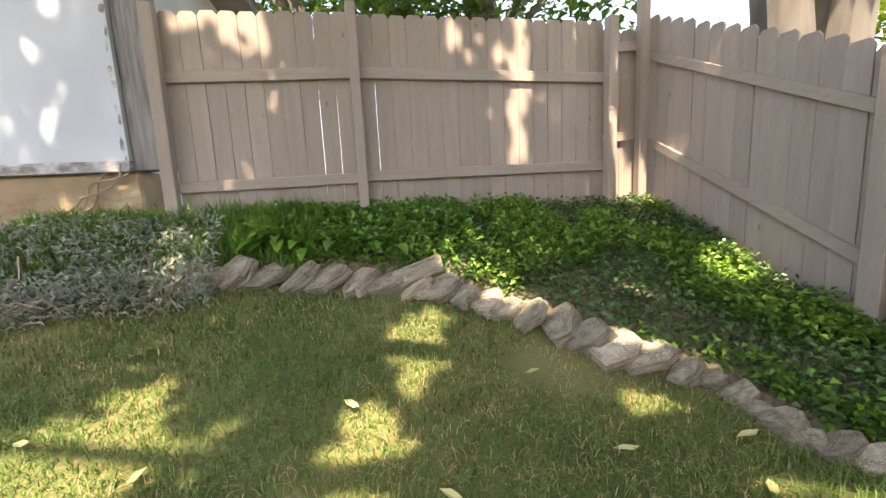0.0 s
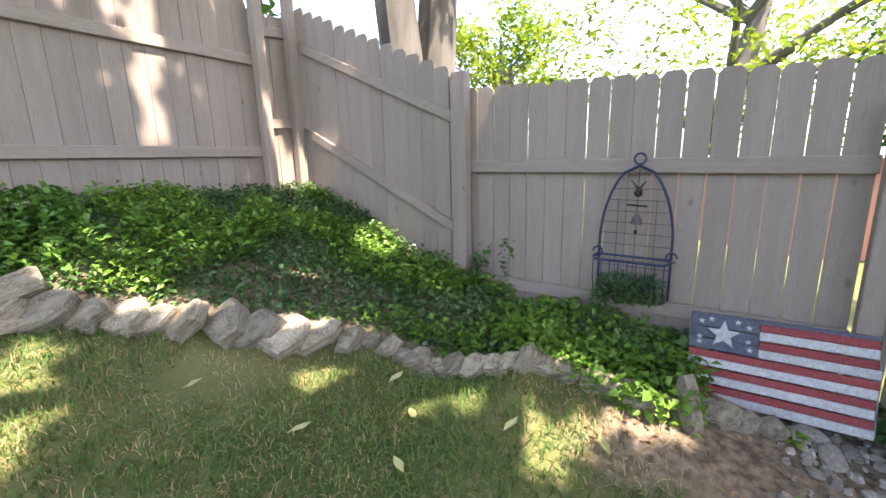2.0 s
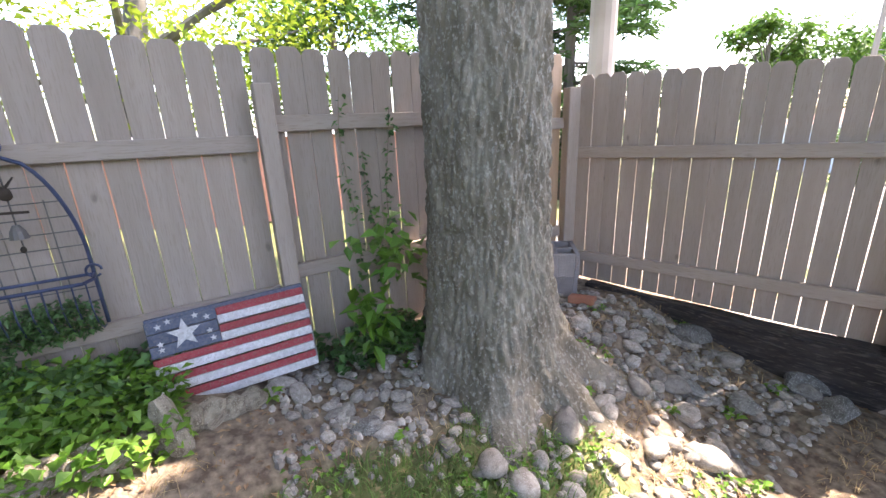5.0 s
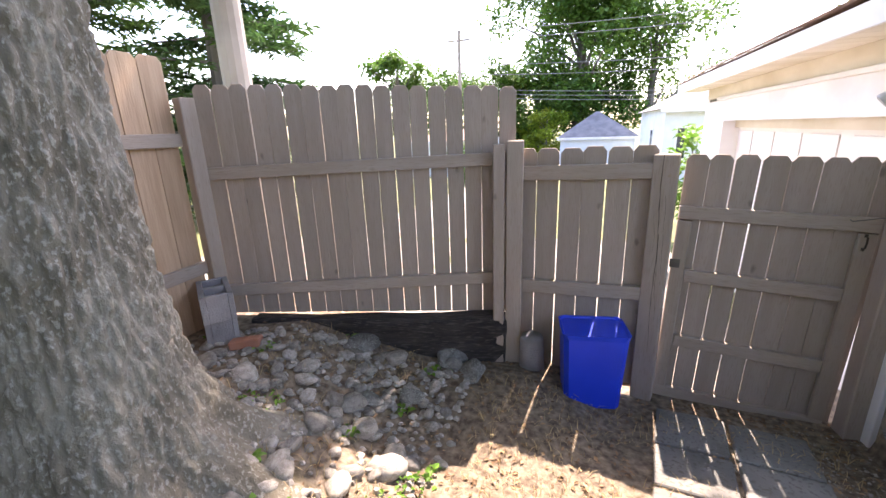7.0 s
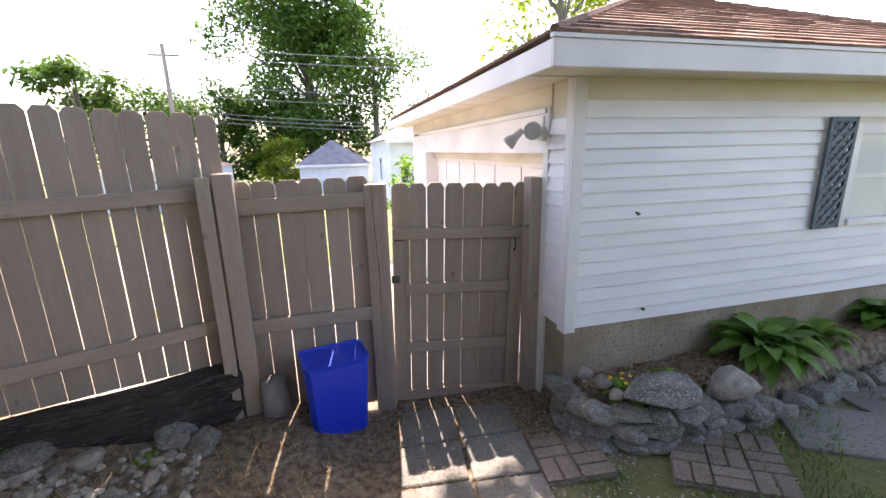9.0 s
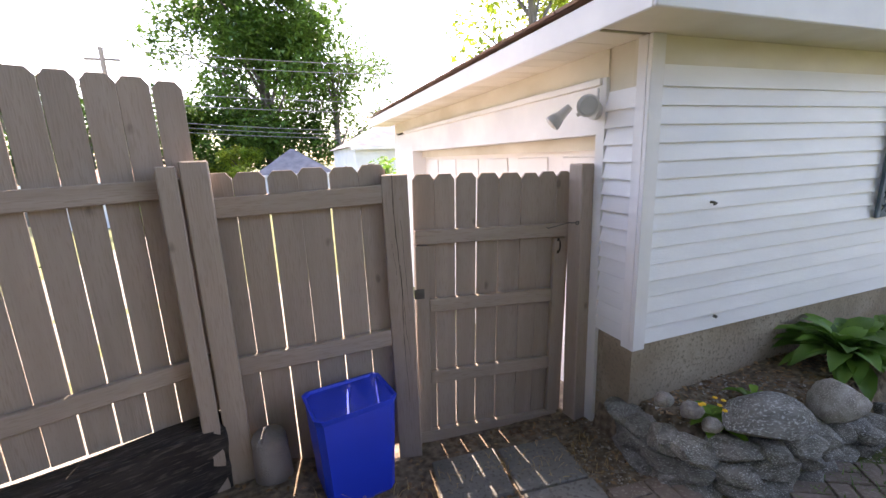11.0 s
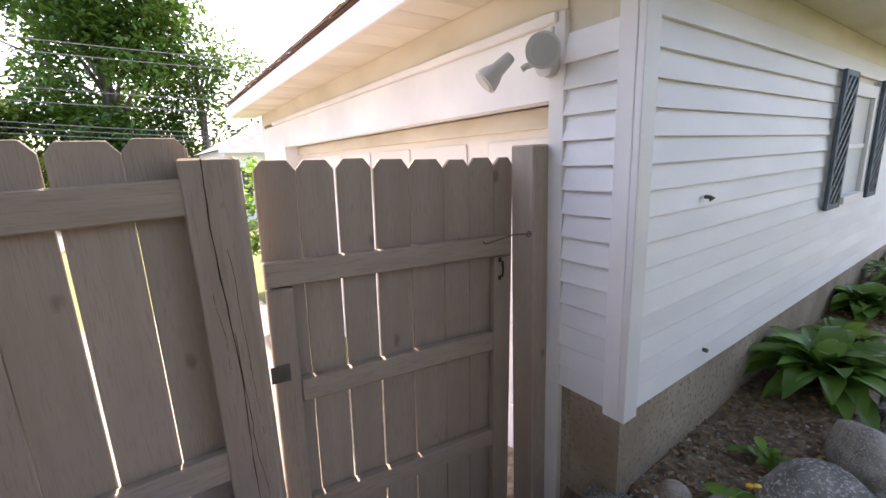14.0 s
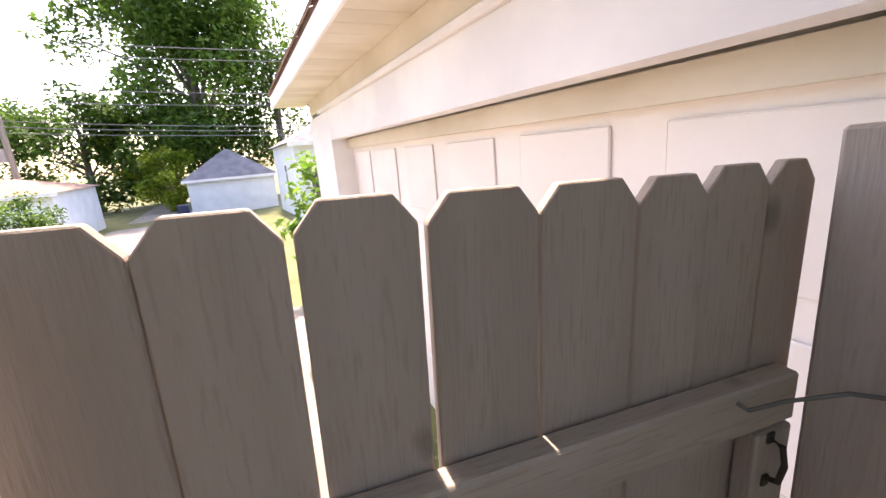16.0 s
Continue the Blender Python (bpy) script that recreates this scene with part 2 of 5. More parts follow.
BORDER = [(-6.0, 2.95), (-2.3, 3.0), (-0.9, 3.2), (-0.35, 3.1), (0.2, 2.98), (0.62, 2.85), (0.86, 2.65), (1.07, 2.47), (1.28, 2.32), (1.39, 2.12),
          (1.62, 1.95), (1.88, 1.75), (1.93, 1.43), (2.05, 1.17), (2.18, 0.91), (2.28, 0.58), (2.30, 0.22), (2.42, 0.0), (2.5, -0.3)]
GARDEN = [(-1.34, -3.05), (-1.33, -2.68), (-1.65, -2.46), (-2.4, -2.44), (-3.5, -2.52), (-5.0, -2.5), (-7.0, -2.45)]
FOOT = ((-9, 0.2), (-0.6, 0.3), (0.5, 0.34), (1.8, 0.66), (3.1, 1.2), (3.7, 1.4), (9, 1.5))


def past(line, x, y):
    """Signed distance past a line; positive on the line's left, walking along it."""
    best, side = 1e9, 1
    for (ax, ay), (bx, by) in zip(line, line[1:]):
        dx, dy = bx - ax, by - ay
        k = max(0, min(1, ((x - ax) * dx + (y - ay) * dy) / (dx * dx + dy * dy)))
        d = math.hypot(x - ax - k * dx, y - ay - k * dy)
        if d < best:
            best, side = d, 1 if dx * (y - ay) - dy * (x - ax) > 0 else -1
    return best * side


def foot(y):
    for (a, za), (b, zb) in zip(FOOT, FOOT[1:]):
        if y <= b:
            return za + (zb - za) * (y - a) / (b - a)
    return FOOT[-1][1]


def ground_z(x, y):
    z = lawn(x, y)
    if y > -0.4 and -6 < x < 6:
        d = past(BORDER, x, y)
        if d > 0:
            k = min(1, d / 0.45)
            z += (max(z + 0.07, foot(y)) - z) * (0.25 + 0.75 * k if d > 0.05 else 0.25 * d / 0.05) * smooth((y + 0.4) / 0.5)
    if -7.2 < x < -1.3 and -3.3 < y < -2.3:
        d = past(GARDEN, x, y)
        if d > 0:
            z += 0.24 * smooth(d / 0.12) * smooth((x + 7.2) / 1.5)
    if -0.1 < x < 3.2 and -3.75 < y < -2.2:
        z += 0.19 * smooth((x + 0.1) / 0.8) * (1 - 0.6 * smooth((x - 1.1) / 0.9)) * smooth((-2.4 - y) / 0.9)
    if 0.7 < x < 2.9 and -3.4 < y < -0.7:
        z += 0.05 * noise.noise((x * 2.2, y * 2.2, 3))
    return z + 0.015 * noise.noise((x * 1.7, y * 1.7, 0)) + 0.006 * noise.noise((x * 7, y * 7, 0))


# ---- building helpers ----


def shade(me, smooth_faces=True):
    me.polygons.foreach_set("use_smooth", [smooth_faces] * len(me.polygons))


def part(name, bm, material, parent=None, label="", smooth_faces=False):
    me = bpy.data.meshes.new(name)
    if isinstance(bm, tuple):
        me.from_pydata(bm[0], [], bm[1])
    else:
        bmesh.ops.recalc_face_normals(bm, faces=bm.faces)
        bm.to_mesh(me)
        bm.free()
    if smooth_faces:
        shade(me)
    me.materials.append(material)
    ob = new(name, me)
    ob.parent = parent
    if label:
        ob["label"] = label
    return ob


def thing(name, label, category, x=0, y=0, z=0, rz=0, group="", kind=""):
    ob = new(name)
    ob.matrix_basis = pose(x, y, z, 0, 0, rz)
    return tagged(ob, label, category, group, kind)


def box(x0, x1, y0, y1, z0, z1, bevel=0.0, bm=None):
    bm2 = bmesh.new()
    bmesh.ops.create_cube(bm2, size=1)
    for v in bm2.verts:
        v.co = ((x0 + x1) / 2 + v.co.x * (x1 - x0), (y0 + y1) / 2 + v.co.y * (y1 - y0), (z0 + z1) / 2 + v.co.z * (z1 - z0))
    if bevel:
        bmesh.ops.bevel(bm2, geom=bm2.edges[:], offset=bevel, segments=1, affect="EDGES")
    if bm is None:
        return bm2
    me = bpy.data.meshes.new("join")
    bm2.to_mesh(me)
    bm2.free()
    bm.from_mesh(me)
    bpy.data.meshes.remove(me)
    return bm


def tube(points, radii, sides=8, bm=None, wobble=0.0):
    """A tapered tube along points."""
    bm = bm or bmesh.new()
    rings = []
    pts = [Vector(p) for p in points]
    if not hasattr(radii, "__len__"):
        radii = [radii] * len(pts)
    for i, p in enumerate(pts):
        d = (pts[min(i + 1, len(pts) - 1)] - pts[max(i - 1, 0)]).normalized()
        u = d.cross(Vector((0.31, 0.87, 0.38)) if abs(d.z) > 0.7 else Vector((0, 0, 1))).normalized()
        w = d.cross(u)
        rings.append([bm.verts.new(p + (u * math.cos(a) + w * math.sin(a)) * radii[i] * (1 + wobble * noise.noise(p * 3 + Vector((a, 0, 0)))))
                      for a in (2 * math.pi * k / sides for k in range(sides))])
    for a, b in zip(rings, rings[1:]):
        for k in range(sides):
            bm.faces.new((a[k], a[(k + 1) % sides], b[(k + 1) % sides], b[k]))
    bm.faces.new(rings[0][::-1])
    bm.faces.new(rings[-1])
    return bm


def stone(sx, sy, sz, seed, angular=0.0, sub=2):
    """An uneven stone; angular 0 is river-worn, 1 is split rock."""
    bm = bmesh.new()
    bmesh.ops.create_icosphere(bm, subdivisions=sub, radius=1)
    o = Vector((seed * 7.3, seed * 3.1, seed * 1.7))
    rng = random.Random(seed)
    planes = [(Vector((rng.gauss(0, 1), rng.gauss(0, 1), rng.gauss(0, 1))).normalized(), rng.uniform(0.55, 0.85)) for _ in range(int(4 + 7 * angular))]
    for v in bm.verts:
        c = v.co * (1 + 0.25 * noise.noise(v.co * 1.3 + o))
        for pn, d in planes:
            e = c.dot(pn) - d
            if e > 0:
                c = c - pn * e * (0.5 + 0.5 * angular)
        c = c * (1 + 0.07 * angular * noise.noise(v.co * 4 + o))
        v.co = (c.x * sx, c.y * sy, c.z * sz)
    return bm


def leaves(points, normals_up, size, rng, aspect=0.5, tilt=0.9, droop=0.25):
    """Many small folded leaves as one mesh: vertices and faces."""
    n = len(points)
    p = np.asarray(points, float)
    az = rng.uniform(0, 2 * np.pi, n)
    el = rng.normal(0, tilt, n) * 0.5 + normals_up
    ln = size * rng.uniform(0.6, 1.3, n)
    d = np.stack([np.cos(az) * np.cos(el), np.sin(az) * np.cos(el), np.sin(el)], 1)
    s = np.stack([-np.sin(az), np.cos(az), rng.normal(0, 0.35, n)], 1)
    up = np.cross(d, s)
    L = ln[:, None]
    a = p
    m = p + d * L * 0.5
    b = m + s * L * aspect * 0.5 + up * L * 0.08
    c = m - s * L * aspect * 0.5 + up * L * 0.08
    t = p + d * L - np.array([0, 0, 1]) * L * droop
    v = np.stack([a, b, t, c], 1).reshape(-1, 3)
    i = np.arange(n)[:, None] * 4
    f = np.concatenate([i + [0, 1, 2], i + [0, 2, 3]], 0)
    return v.tolist(), f.tolist()


def blades(points, height, width, rng, lean=0.5):
    n = len(points)
    p = np.asarray(points, float)
    az = rng.uniform(0, 2 * np.pi, n)
    h = height * rng.uniform(0.5, 1.3, n)
    k = rng.uniform(0.1, lean * 2, n)
    d = np.stack([np.cos(az), np.sin(az), np.zeros(n)], 1)
    s = np.stack([-np.sin(az), np.cos(az), np.zeros(n)], 1) * width / 2
    z = np.array([0, 0, 1])
    m = p + d * (h * k * 0.35)[:, None] + z * (h * 0.6)[:, None]
    t = p + d * (h * k)[:, None] + z * (h * (1 - 0.25 * k))[:, None]
    v = np.stack([p - s, p + s, m + s * 0.8, m - s * 0.8, t], 1).reshape(-1, 3)
    i = np.arange(n)[:, None] * 5
    return v.tolist(), (i + [0, 1, 2]).tolist() + (i + [0, 2, 3]).tolist() + (i + [3, 2, 4]).tolist()


# ---- ground ----
def axis(lo, hi, step, far):
    a = list(np.arange(lo, hi + 1e-6, step))
    s, left, right = step, [lo], [hi]
    while right[-1] < far:
        s *= 1.35
        right.append(right[-1] + s)
        left.append(left[-1] - s)
    return left[:0:-1] + a + right[1:]


gx, gy = axis(-7.2, 3.2, 0.07, 400), axis(-4.2, 3.9, 0.07, 400)
verts = [(x, y, ground_z(x, y)) for y in gy for x in gx]
W = len(gx)
faces = [(j * W + i, j * W + i + 1, (j + 1) * W + i + 1, (j + 1) * W + i) for j in range(len(gy) - 1) for i in range(W - 1)]
ground = part("ground", (verts, faces), M_LITTER, None, smooth_faces=True)
ground.data.materials.clear()


def bare(x, y):
    """How bare the soil is: trodden earth by the gate, under the tree and in the beds."""
    k = smooth((-1.9 - y + 0.35 * noise.noise((x * 1.5, y * 1.5, 5)) + (0.5 if x > -0.4 else -0.2)) / 0.5) if y > -5 and x < 2.9 else 0
    k = max(k, smooth((x - 1.75 - 0.5 * smooth((y - 0.2) / 0.8) + 0.3 * noise.noise((x * 2, y * 2, 9))) / 0.3) if -3.4 < y < 1.2 and x < 3 else 0)
    k = max(k, 0.85 * smooth(past(BORDER, x, y) / 0.06) if y > -0.4 and -6 < x < 3.2 else 0)
    k = max(k, smooth(past(GARDEN, x, y) / 0.08) if -7 < x < -1.2 and -3.3 < y < -2.2 else 0)
    return k


at = ground.data.attributes.new("bare", "FLOAT", "POINT")
at.data.foreach_set("value", [bare(x, y) for x, y, z in verts])
M_GROUND = mat("lawn soil", (0.06, 0.088, 0.022), (0.145, 0.15, 0.05), 1.4, 0.95, 0.8, (1, 1, 1), 45, (0.20, 0.16, 0.075), rand=0)
n, l = M_GROUND.node_tree.nodes, M_GROUND.node_tree.links
M_tmp = mat("bare earth", (0.115, 0.08, 0.055), (0.235, 0.175, 0.125), 3.0, 0.95, 0.9, (1, 1, 1), 55, (0.31, 0.25, 0.19), rand=0)
b = n["Principled BSDF"]
at_n = n.new("ShaderNodeAttribute")
at_n.attribute_name = "bare"
old = b.inputs["Base Color"].links[0].from_socket
e1, e2 = n.new("ShaderNodeTexNoise"), n.new("ShaderNodeValToRGB")
e1.inputs["Scale"].default_value, e1.inputs["Detail"].default_value = 22, 8
e2.color_ramp.elements[0].position, e2.color_ramp.elements[1].position = 0.35, 0.7
e2.color_ramp.elements[0].color, e2.color_ramp.elements[1].color = (0.10, 0.07, 0.048, 1), (0.30, 0.235, 0.17, 1)
tcn = n.new("ShaderNodeTexCoord")
l.new(tcn.outputs["Object"], e1.inputs["Vector"])
l.new(e1.outputs[0], e2.inputs[0])
mx = n.new("ShaderNodeMix")
mx.data_type = "RGBA"
l.new(at_n.outputs["Fac"], mx.inputs["Factor"])
l.new(old, mx.inputs[6])
l.new(e2.outputs[0], mx.inputs[7])
l.new(mx.outputs[2], b.inputs["Base Color"])
ground.data.materials.append(M_GROUND)
tagged(ground, "patchy green lawn with dry spots and trodden bare soil", "ground", kind="structure")
bpy.data.materials.remove(M_tmp)

# ---- fences ----


def picket(width, height, thick=0.018, ear=0.026):
    """A dog-eared board, standing on z 0, its back at y 0."""
    bm = bmesh.new()
    w = width / 2
    prof = [(-w, 0), (w, 0), (w, height - ear * 1.25), (w - ear, height), (-w + ear, height), (-w, height - ear * 1.25)]
    f = bm.faces.new([bm.verts.new((x, 0, z)) for x, z in prof])
    r = bmesh.ops.extrude_face_region(bm, geom=[f])
    for v in r["geom"]:
        if isinstance(v, bmesh.types.BMVert):
            v.co.y += thick
    bmesh.ops.bevel(bm, geom=bm.edges[:], offset=0.002, segments=1, affect="EDGES")
    return bm


def fence(name, label, a, b, top_a, top_b, foot_a, foot_b, count, rails, board=0.0, gap=0.006, material=M_FENCE, seed=1, rail_h=0.088, kind="structure", rough_ends=0.006):
    """Pickets on the far side of rails, from a to b; a is on the viewer's left."""
    rng = random.Random(seed)
    length = math.hypot(b[0] - a[0], b[1] - a[1])
    ob = thing(name, label, "fence", a[0], a[1], 0, math.degrees(math.atan2(b[1] - a[1], b[0] - a[0])), kind=kind)
    pitch = length / count
    for i in range(count):
        k = (i + 0.5) / count
        t, f = top_a + (top_b - top_a) * k + rng.uniform(-1, 1) * rough_ends, foot_a + (foot_b - foot_a) * k
        p = part("picket", picket(pitch - gap * rng.uniform(0.35, 1.15), t - f), material, ob)
        p.matrix_basis = pose(pitch * (i + 0.5) + rng.uniform(-1, 1) * 0.001, 0.0405 + rng.uniform(0, 0.004), f, rng.uniform(-0.2, 0.2), rng.uniform(-0.9, 0.9) * min(0.25, gap * 20), 0)
    for za, zb in rails:
        bm = box(0.0, length, 0, 0.038, -rail_h / 2, rail_h / 2, 0.004)
        for v in bm.verts:
            v.co.z += za + (zb - za) * v.co.x / length
        part("rail", bm, M_RAIL, ob)
    return ob


def post(x, y, z0, z1, w=0.092, d=0.092, rz=0, lean=(0, 0), label="taupe-stained square wooden fence post", cracked=False, dome=0.0, material=M_FENCE):
    bm = box(-w / 2, w / 2, -d / 2, d / 2, 0, z1 - z0, 0.006)
    ob = part("fence_post", bm, material)
    tagged(ob, label, "fence post")
    ob.matrix_basis = pose(x, y, z0, lean[0], lean[1], rz)
    if cracked:
        for x0, top, ln, r, sd in ((0.012, 0.999, 1.5, 0.0032, 1), (-0.02, 0.86, 0.7, 0.0016, 2), (-0.005, 0.72, 0.8, 0.002, 3), (0.035, 0.80, 0.35, 0.0012, 4)):
            pts = [(x0 - 0.028 * i / 40 + 0.012 * noise.noise((sd * 5, i * 0.09, 0)) + 0.003 * noise.noise((sd, i * 0.5, 3)), d / 2 - 0.0005, (z1 - z0) * top - ln * i / 40) for i in range(41)]
            part("crack", tube(pts, [max(0.0004, r * (0.7 + 0.6 * noise.noise((i * 0.4, sd, 1))) * (1 - (i / 41) ** 3)) for i in range(41)], 5), M_CRACK, ob, "dark drying crack")
        part("knot", tube([(-0.03, d / 2 - 0.001, z1 - z0 - 0.13), (-0.03, d / 2 + 0.0012, z1 - z0 - 0.13)], [0.012, 0.009], 10, None, 0.8), M_TWIG, ob, "brown knot")
    return ob


N_Y, E_X = 3.68, 2.92
fence("fence_north", "taupe-stained dog-eared wooden privacy fence, sun-dappled", (-1.36, N_Y), (0.06, N_Y), 3.05, 3.08, 1.25, 1.25, 10, [(2.56, 2.60), (1.72, 1.74)], gap=0.0025, seed=3)
fence("fence_north_2", "taupe-stained dog-eared wooden privacy fence behind ground cover", (0.10, N_Y), (2.40, N_Y), 3.07, 3.08, 1.25, 1.25, 16, [(2.60, 2.57), (1.75, 1.76)], gap=0.0025, seed=4)
fence("fence_corner", "narrow set-back piece of taupe wooden fence", (2.44, N_Y + 0.10), (2.86, N_Y + 0.10), 3.04, 3.05, 1.3, 1.3, 2, [(2.86, 2.90), (2.02, 2.05)], seed=5)
post(-1.40, N_Y - 0.05, 1.1, 3.06, rz=1, lean=(0, 0.6))
post(0.08, N_Y - 0.045, 1.1, 3.12, 0.08, 0.09)
post(2.42, N_Y - 0.045, 1.1, 3.09)
post(2.84, N_Y + 0.07, 1.1, 3.36, label="tall taupe wooden corner post")
fence("fence_east", "raked taupe wooden fence stepping down the slope", (E_X, N_Y + 0.16), (E_X, 1.78), 3.19, 2.27, 1.2, 0.66, 14, [(2.83, 1.93), (2.02, 1.05)], gap=0.003, seed=6)
post(E_X - 0.05, 1.755, 0.4, 2.28, 0.12, 0.09, rz=90, lean=(0, 0))
fence("fence_east_2", "taupe wooden fence with bright daylight slits between boards", (E_X, 1.80), (E_X, -0.55), 2.18, 2.06, 0.45, 0.22, 17, [(1.59, 1.57), (0.69, 0.70)], gap=0.007, seed=7)
post(E_X - 0.05, -0.60, 0.1, 1.87, rz=90)
fence("fence_east_3", "taupe wooden fence with vines beside the big tree", (E_X, -0.58), (E_X, -2.2), 2.06, 2.08, 0.2, 0.2, 12, [(1.67, 1.67), (0.81, 0.81)], gap=0.010, seed=8)
fence("fence_east_4", "unpainted orange pine fence boards behind the tree", (E_X, -2.2), (E_X, -2.88), 2.10, 2.12, 0.2, 0.2, 4, [(1.60, 1.60), (0.70, 0.70)], gap=0.004, material=M_NEWWOOD, seed=9)
post(E_X - 0.02, -2.93, 0.05, 1.87, 0.1, 0.1, rz=-16, lean=(0, 0), label="thick taupe wooden corner post beside a cinder block")
S_A, S_B = (2.90, -2.98), (0.78, -3.66)
fence("fence_south", "tall taupe wooden fence with glowing slits, backlit", S_A, S_B, 1.96, 1.88, 0.272, 0.212, 18, [(1.36, 1.40), (0.47, 0.51)], gap=0.009, seed=10)
post(0.893, -3.555, -0.35, 1.50, 0.08, 0.09, rz=12)
post(0.785, -3.59, -0.35, 1.52, 0.115, 0.1, rz=6)
fence("fence_south_low", "low taupe wooden fence behind the blue bin", (0.80, -3.64), (-0.12, -3.60), 1.46, 1.47, -0.26, -0.27, 6, [(1.29, 1.31), (0.45, 0.47)], gap=0.007, seed=11, rail_h=0.1)
post(-0.164, -3.629, -0.4, 1.413, 0.142, 0.11, rz=-17, label="thick cracked wooden gate post, taupe-stained", cracked=True)
post(-1.303, -3.464, -0.45, 1.425, 0.092, 0.125, label="square wooden gate post beside the white garage")

gate = thing("garden_gate", "closed taupe wooden picket gate with hook latch", "gate")
gate.matrix_basis = pose(-0.289, -3.703, 1.37, 0, 1.6, 172.4) @ pose(0, 0, -1.37)
rngg = random.Random(21)
gw = [0.131, 0.131, 0.131, 0.144, 0.147, 0.122, 0.125, 0.105]
gx0 = 0.0
for i, w in enumerate(gw):
    p = part("picket", picket(w - rngg.choice((0.003, 0.006, 0.008)), 1.725 + rngg.uniform(-0.006, 0.006)), M_FENCE, gate)
    p.matrix_basis = pose(gx0 + w / 2, 0.001, -0.32, 0, rngg.uniform(-0.2, 0.2), 0)
    gx0 += w
for z, x1 in ((1.035, 0.99), (0.605, 0.908), (0.12, 0.908), (-0.30, 0.99)):
    part("rail", box(0.0 if z in (1.035, -0.30) else 0.085, x1, -0.04, -0.002, z - 0.042, z + 0.042, 0.004), M_RAIL, gate)
part("stile", box(0.0, 0.083, -0.04, -0.003, -0.26, 0.985, 0.004), M_FENCE, gate)
part("stile", box(0.91, 0.99, -0.04, -0.003, -0.26, 0.985, 0.004), M_FENCE, gate)
part("hook_latch", tube([(0.85, -0.04, 1.06), (0.855, -0.055, 1.055), (0.90, -0.075, 1.07), (0.95, -0.12, 1.095), (0.985, -0.165, 1.10), (0.992, -0.175, 1.098)], 0.0032, 6), M_RUST, gate, "rusty wire hook")
part("screw_eye", tube([(0.985 + 0.011 * math.cos(a), -0.17, 1.10 + 0.011 * math.sin(a)) for a in np.linspace(0, 6.28, 12)], 0.003, 6), M_RUST, gate, "rusty screw eye")
part("pull_handle", tube([(0.935, -0.04, 0.975), (0.937, -0.06, 0.97), (0.937, -0.066, 0.94), (0.937, -0.06, 0.905), (0.935, -0.04, 0.90)], 0.005, 6), M_CRACK, gate, "dark iron pull handle")
part("handle_plate", box(0.928, 0.944, -0.044, -0.0405, 0.965, 0.985, 0.001), M_CRACK, gate, "dark iron plate")
part("handle_plate", box(0.928, 0.944, -0.044, -0.0405, 0.885, 0.905, 0.001), M_CRACK, gate, "dark iron plate")
part("hinge", box(-0.012, 0.05, -0.047, -0.041, 0.66, 0.72), M_RUST, gate, "dark strap hinge")

# ---- garage ----
G_X, G_Y, G_W, G_S = -1.346, -3.033, -6.75, -8.4    # near corner, far west end, far south end
garage = thing("garage", "white vinyl-sided garage with brown shingled hip roof", "garage")
SKEW = pose(G_X, G_Y, 0, 0, 0, -1.4) @ pose(-G_X, -G_Y, 0)    # the garage stands slightly askew to the yard
garage.matrix_basis = SKEW.copy()
SID0, SID1, EAVE = 0.40, 1.90, 2.05
part("foundation", box(G_W, G_X - 0.015, G_Y - 0.25, G_Y - 0.015, -0.9, SID0 + 0.02), M_CONC, garage, "bare stained concrete foundation")
part("foundation", box(G_X - 0.25, G_X - 0.015, G_Y - 0.33, G_Y - 0.252, -0.9, SID0 + 0.02), M_CONC, garage, "bare stained concrete foundation")
part("wall", box(G_W, G_X - 0.012, G_Y - 0.12, G_Y - 0.012, SID0 + 0.021, EAVE), M_CREAM, garage, "cream white frieze under the eave")
part("wall", box(G_W, G_W + 0.1, G_S, G_Y - 0.121, -0.9, EAVE), M_SIDING, garage)
part("wall", box(G_W, G_X - 0.02, G_S, G_S + 0.1, -0.9, EAVE), M_SIDING, garage)


def course(length, height):
    """One lap of siding: its lower edge stands proud."""
    bm = bmesh.new()
    pr = [(0, height + 0.012), (0.003, height + 0.012), (0.024, 0.004), (0.024, 0), (0, 0)]
    a, b2 = [bm.verts.new((0, y, z)) for y, z in pr], [bm.verts.new((length, y, z)) for y, z in pr]
    for k in range(5):
        bm.faces.new((a[k], a[(k + 1) % 5], b2[(k + 1) % 5], b2[k]))
    bm.faces.new(a[::-1])
    bm.faces.new(b2)
    return bm


rows = 16
ch = (SID1 - SID0) / rows
for i in range(rows):
    z = SID0 + i * ch
    if 0.97 < z + ch and z < 1.76:
        spans = ((G_X - 0.07, -3.75), (-4.41, G_W + 0.02))
    else:
        spans = ((G_X - 0.07, G_W + 0.02),)
    for x0, x1 in spans:
        o = part("siding_course", course(x0 - x1, ch), M_SIDING, garage)
        o.matrix_basis = pose(x1, G_Y - 0.012, z)
for i in range(rows - 1):
    o = part("siding_course", course(0.235, ch), M_SIDING, garage)
    o.matrix_basis = pose(G_X - 0.012, G_Y - 0.07, SID0 + i * ch, 0, 0, -90)
part("wall", box(G_X - 0.12, G_X - 0.013, G_Y - 0.335, G_Y - 0.0125, SID0 + 0.022, EAVE - 0.002), M_CREAM, garage)
bm = box(G_X - 0.072, G_X + 0.016, G_Y - 0.009, G_Y + 0.018, SID0 - 0.03, EAVE - 0.004, 0.003)
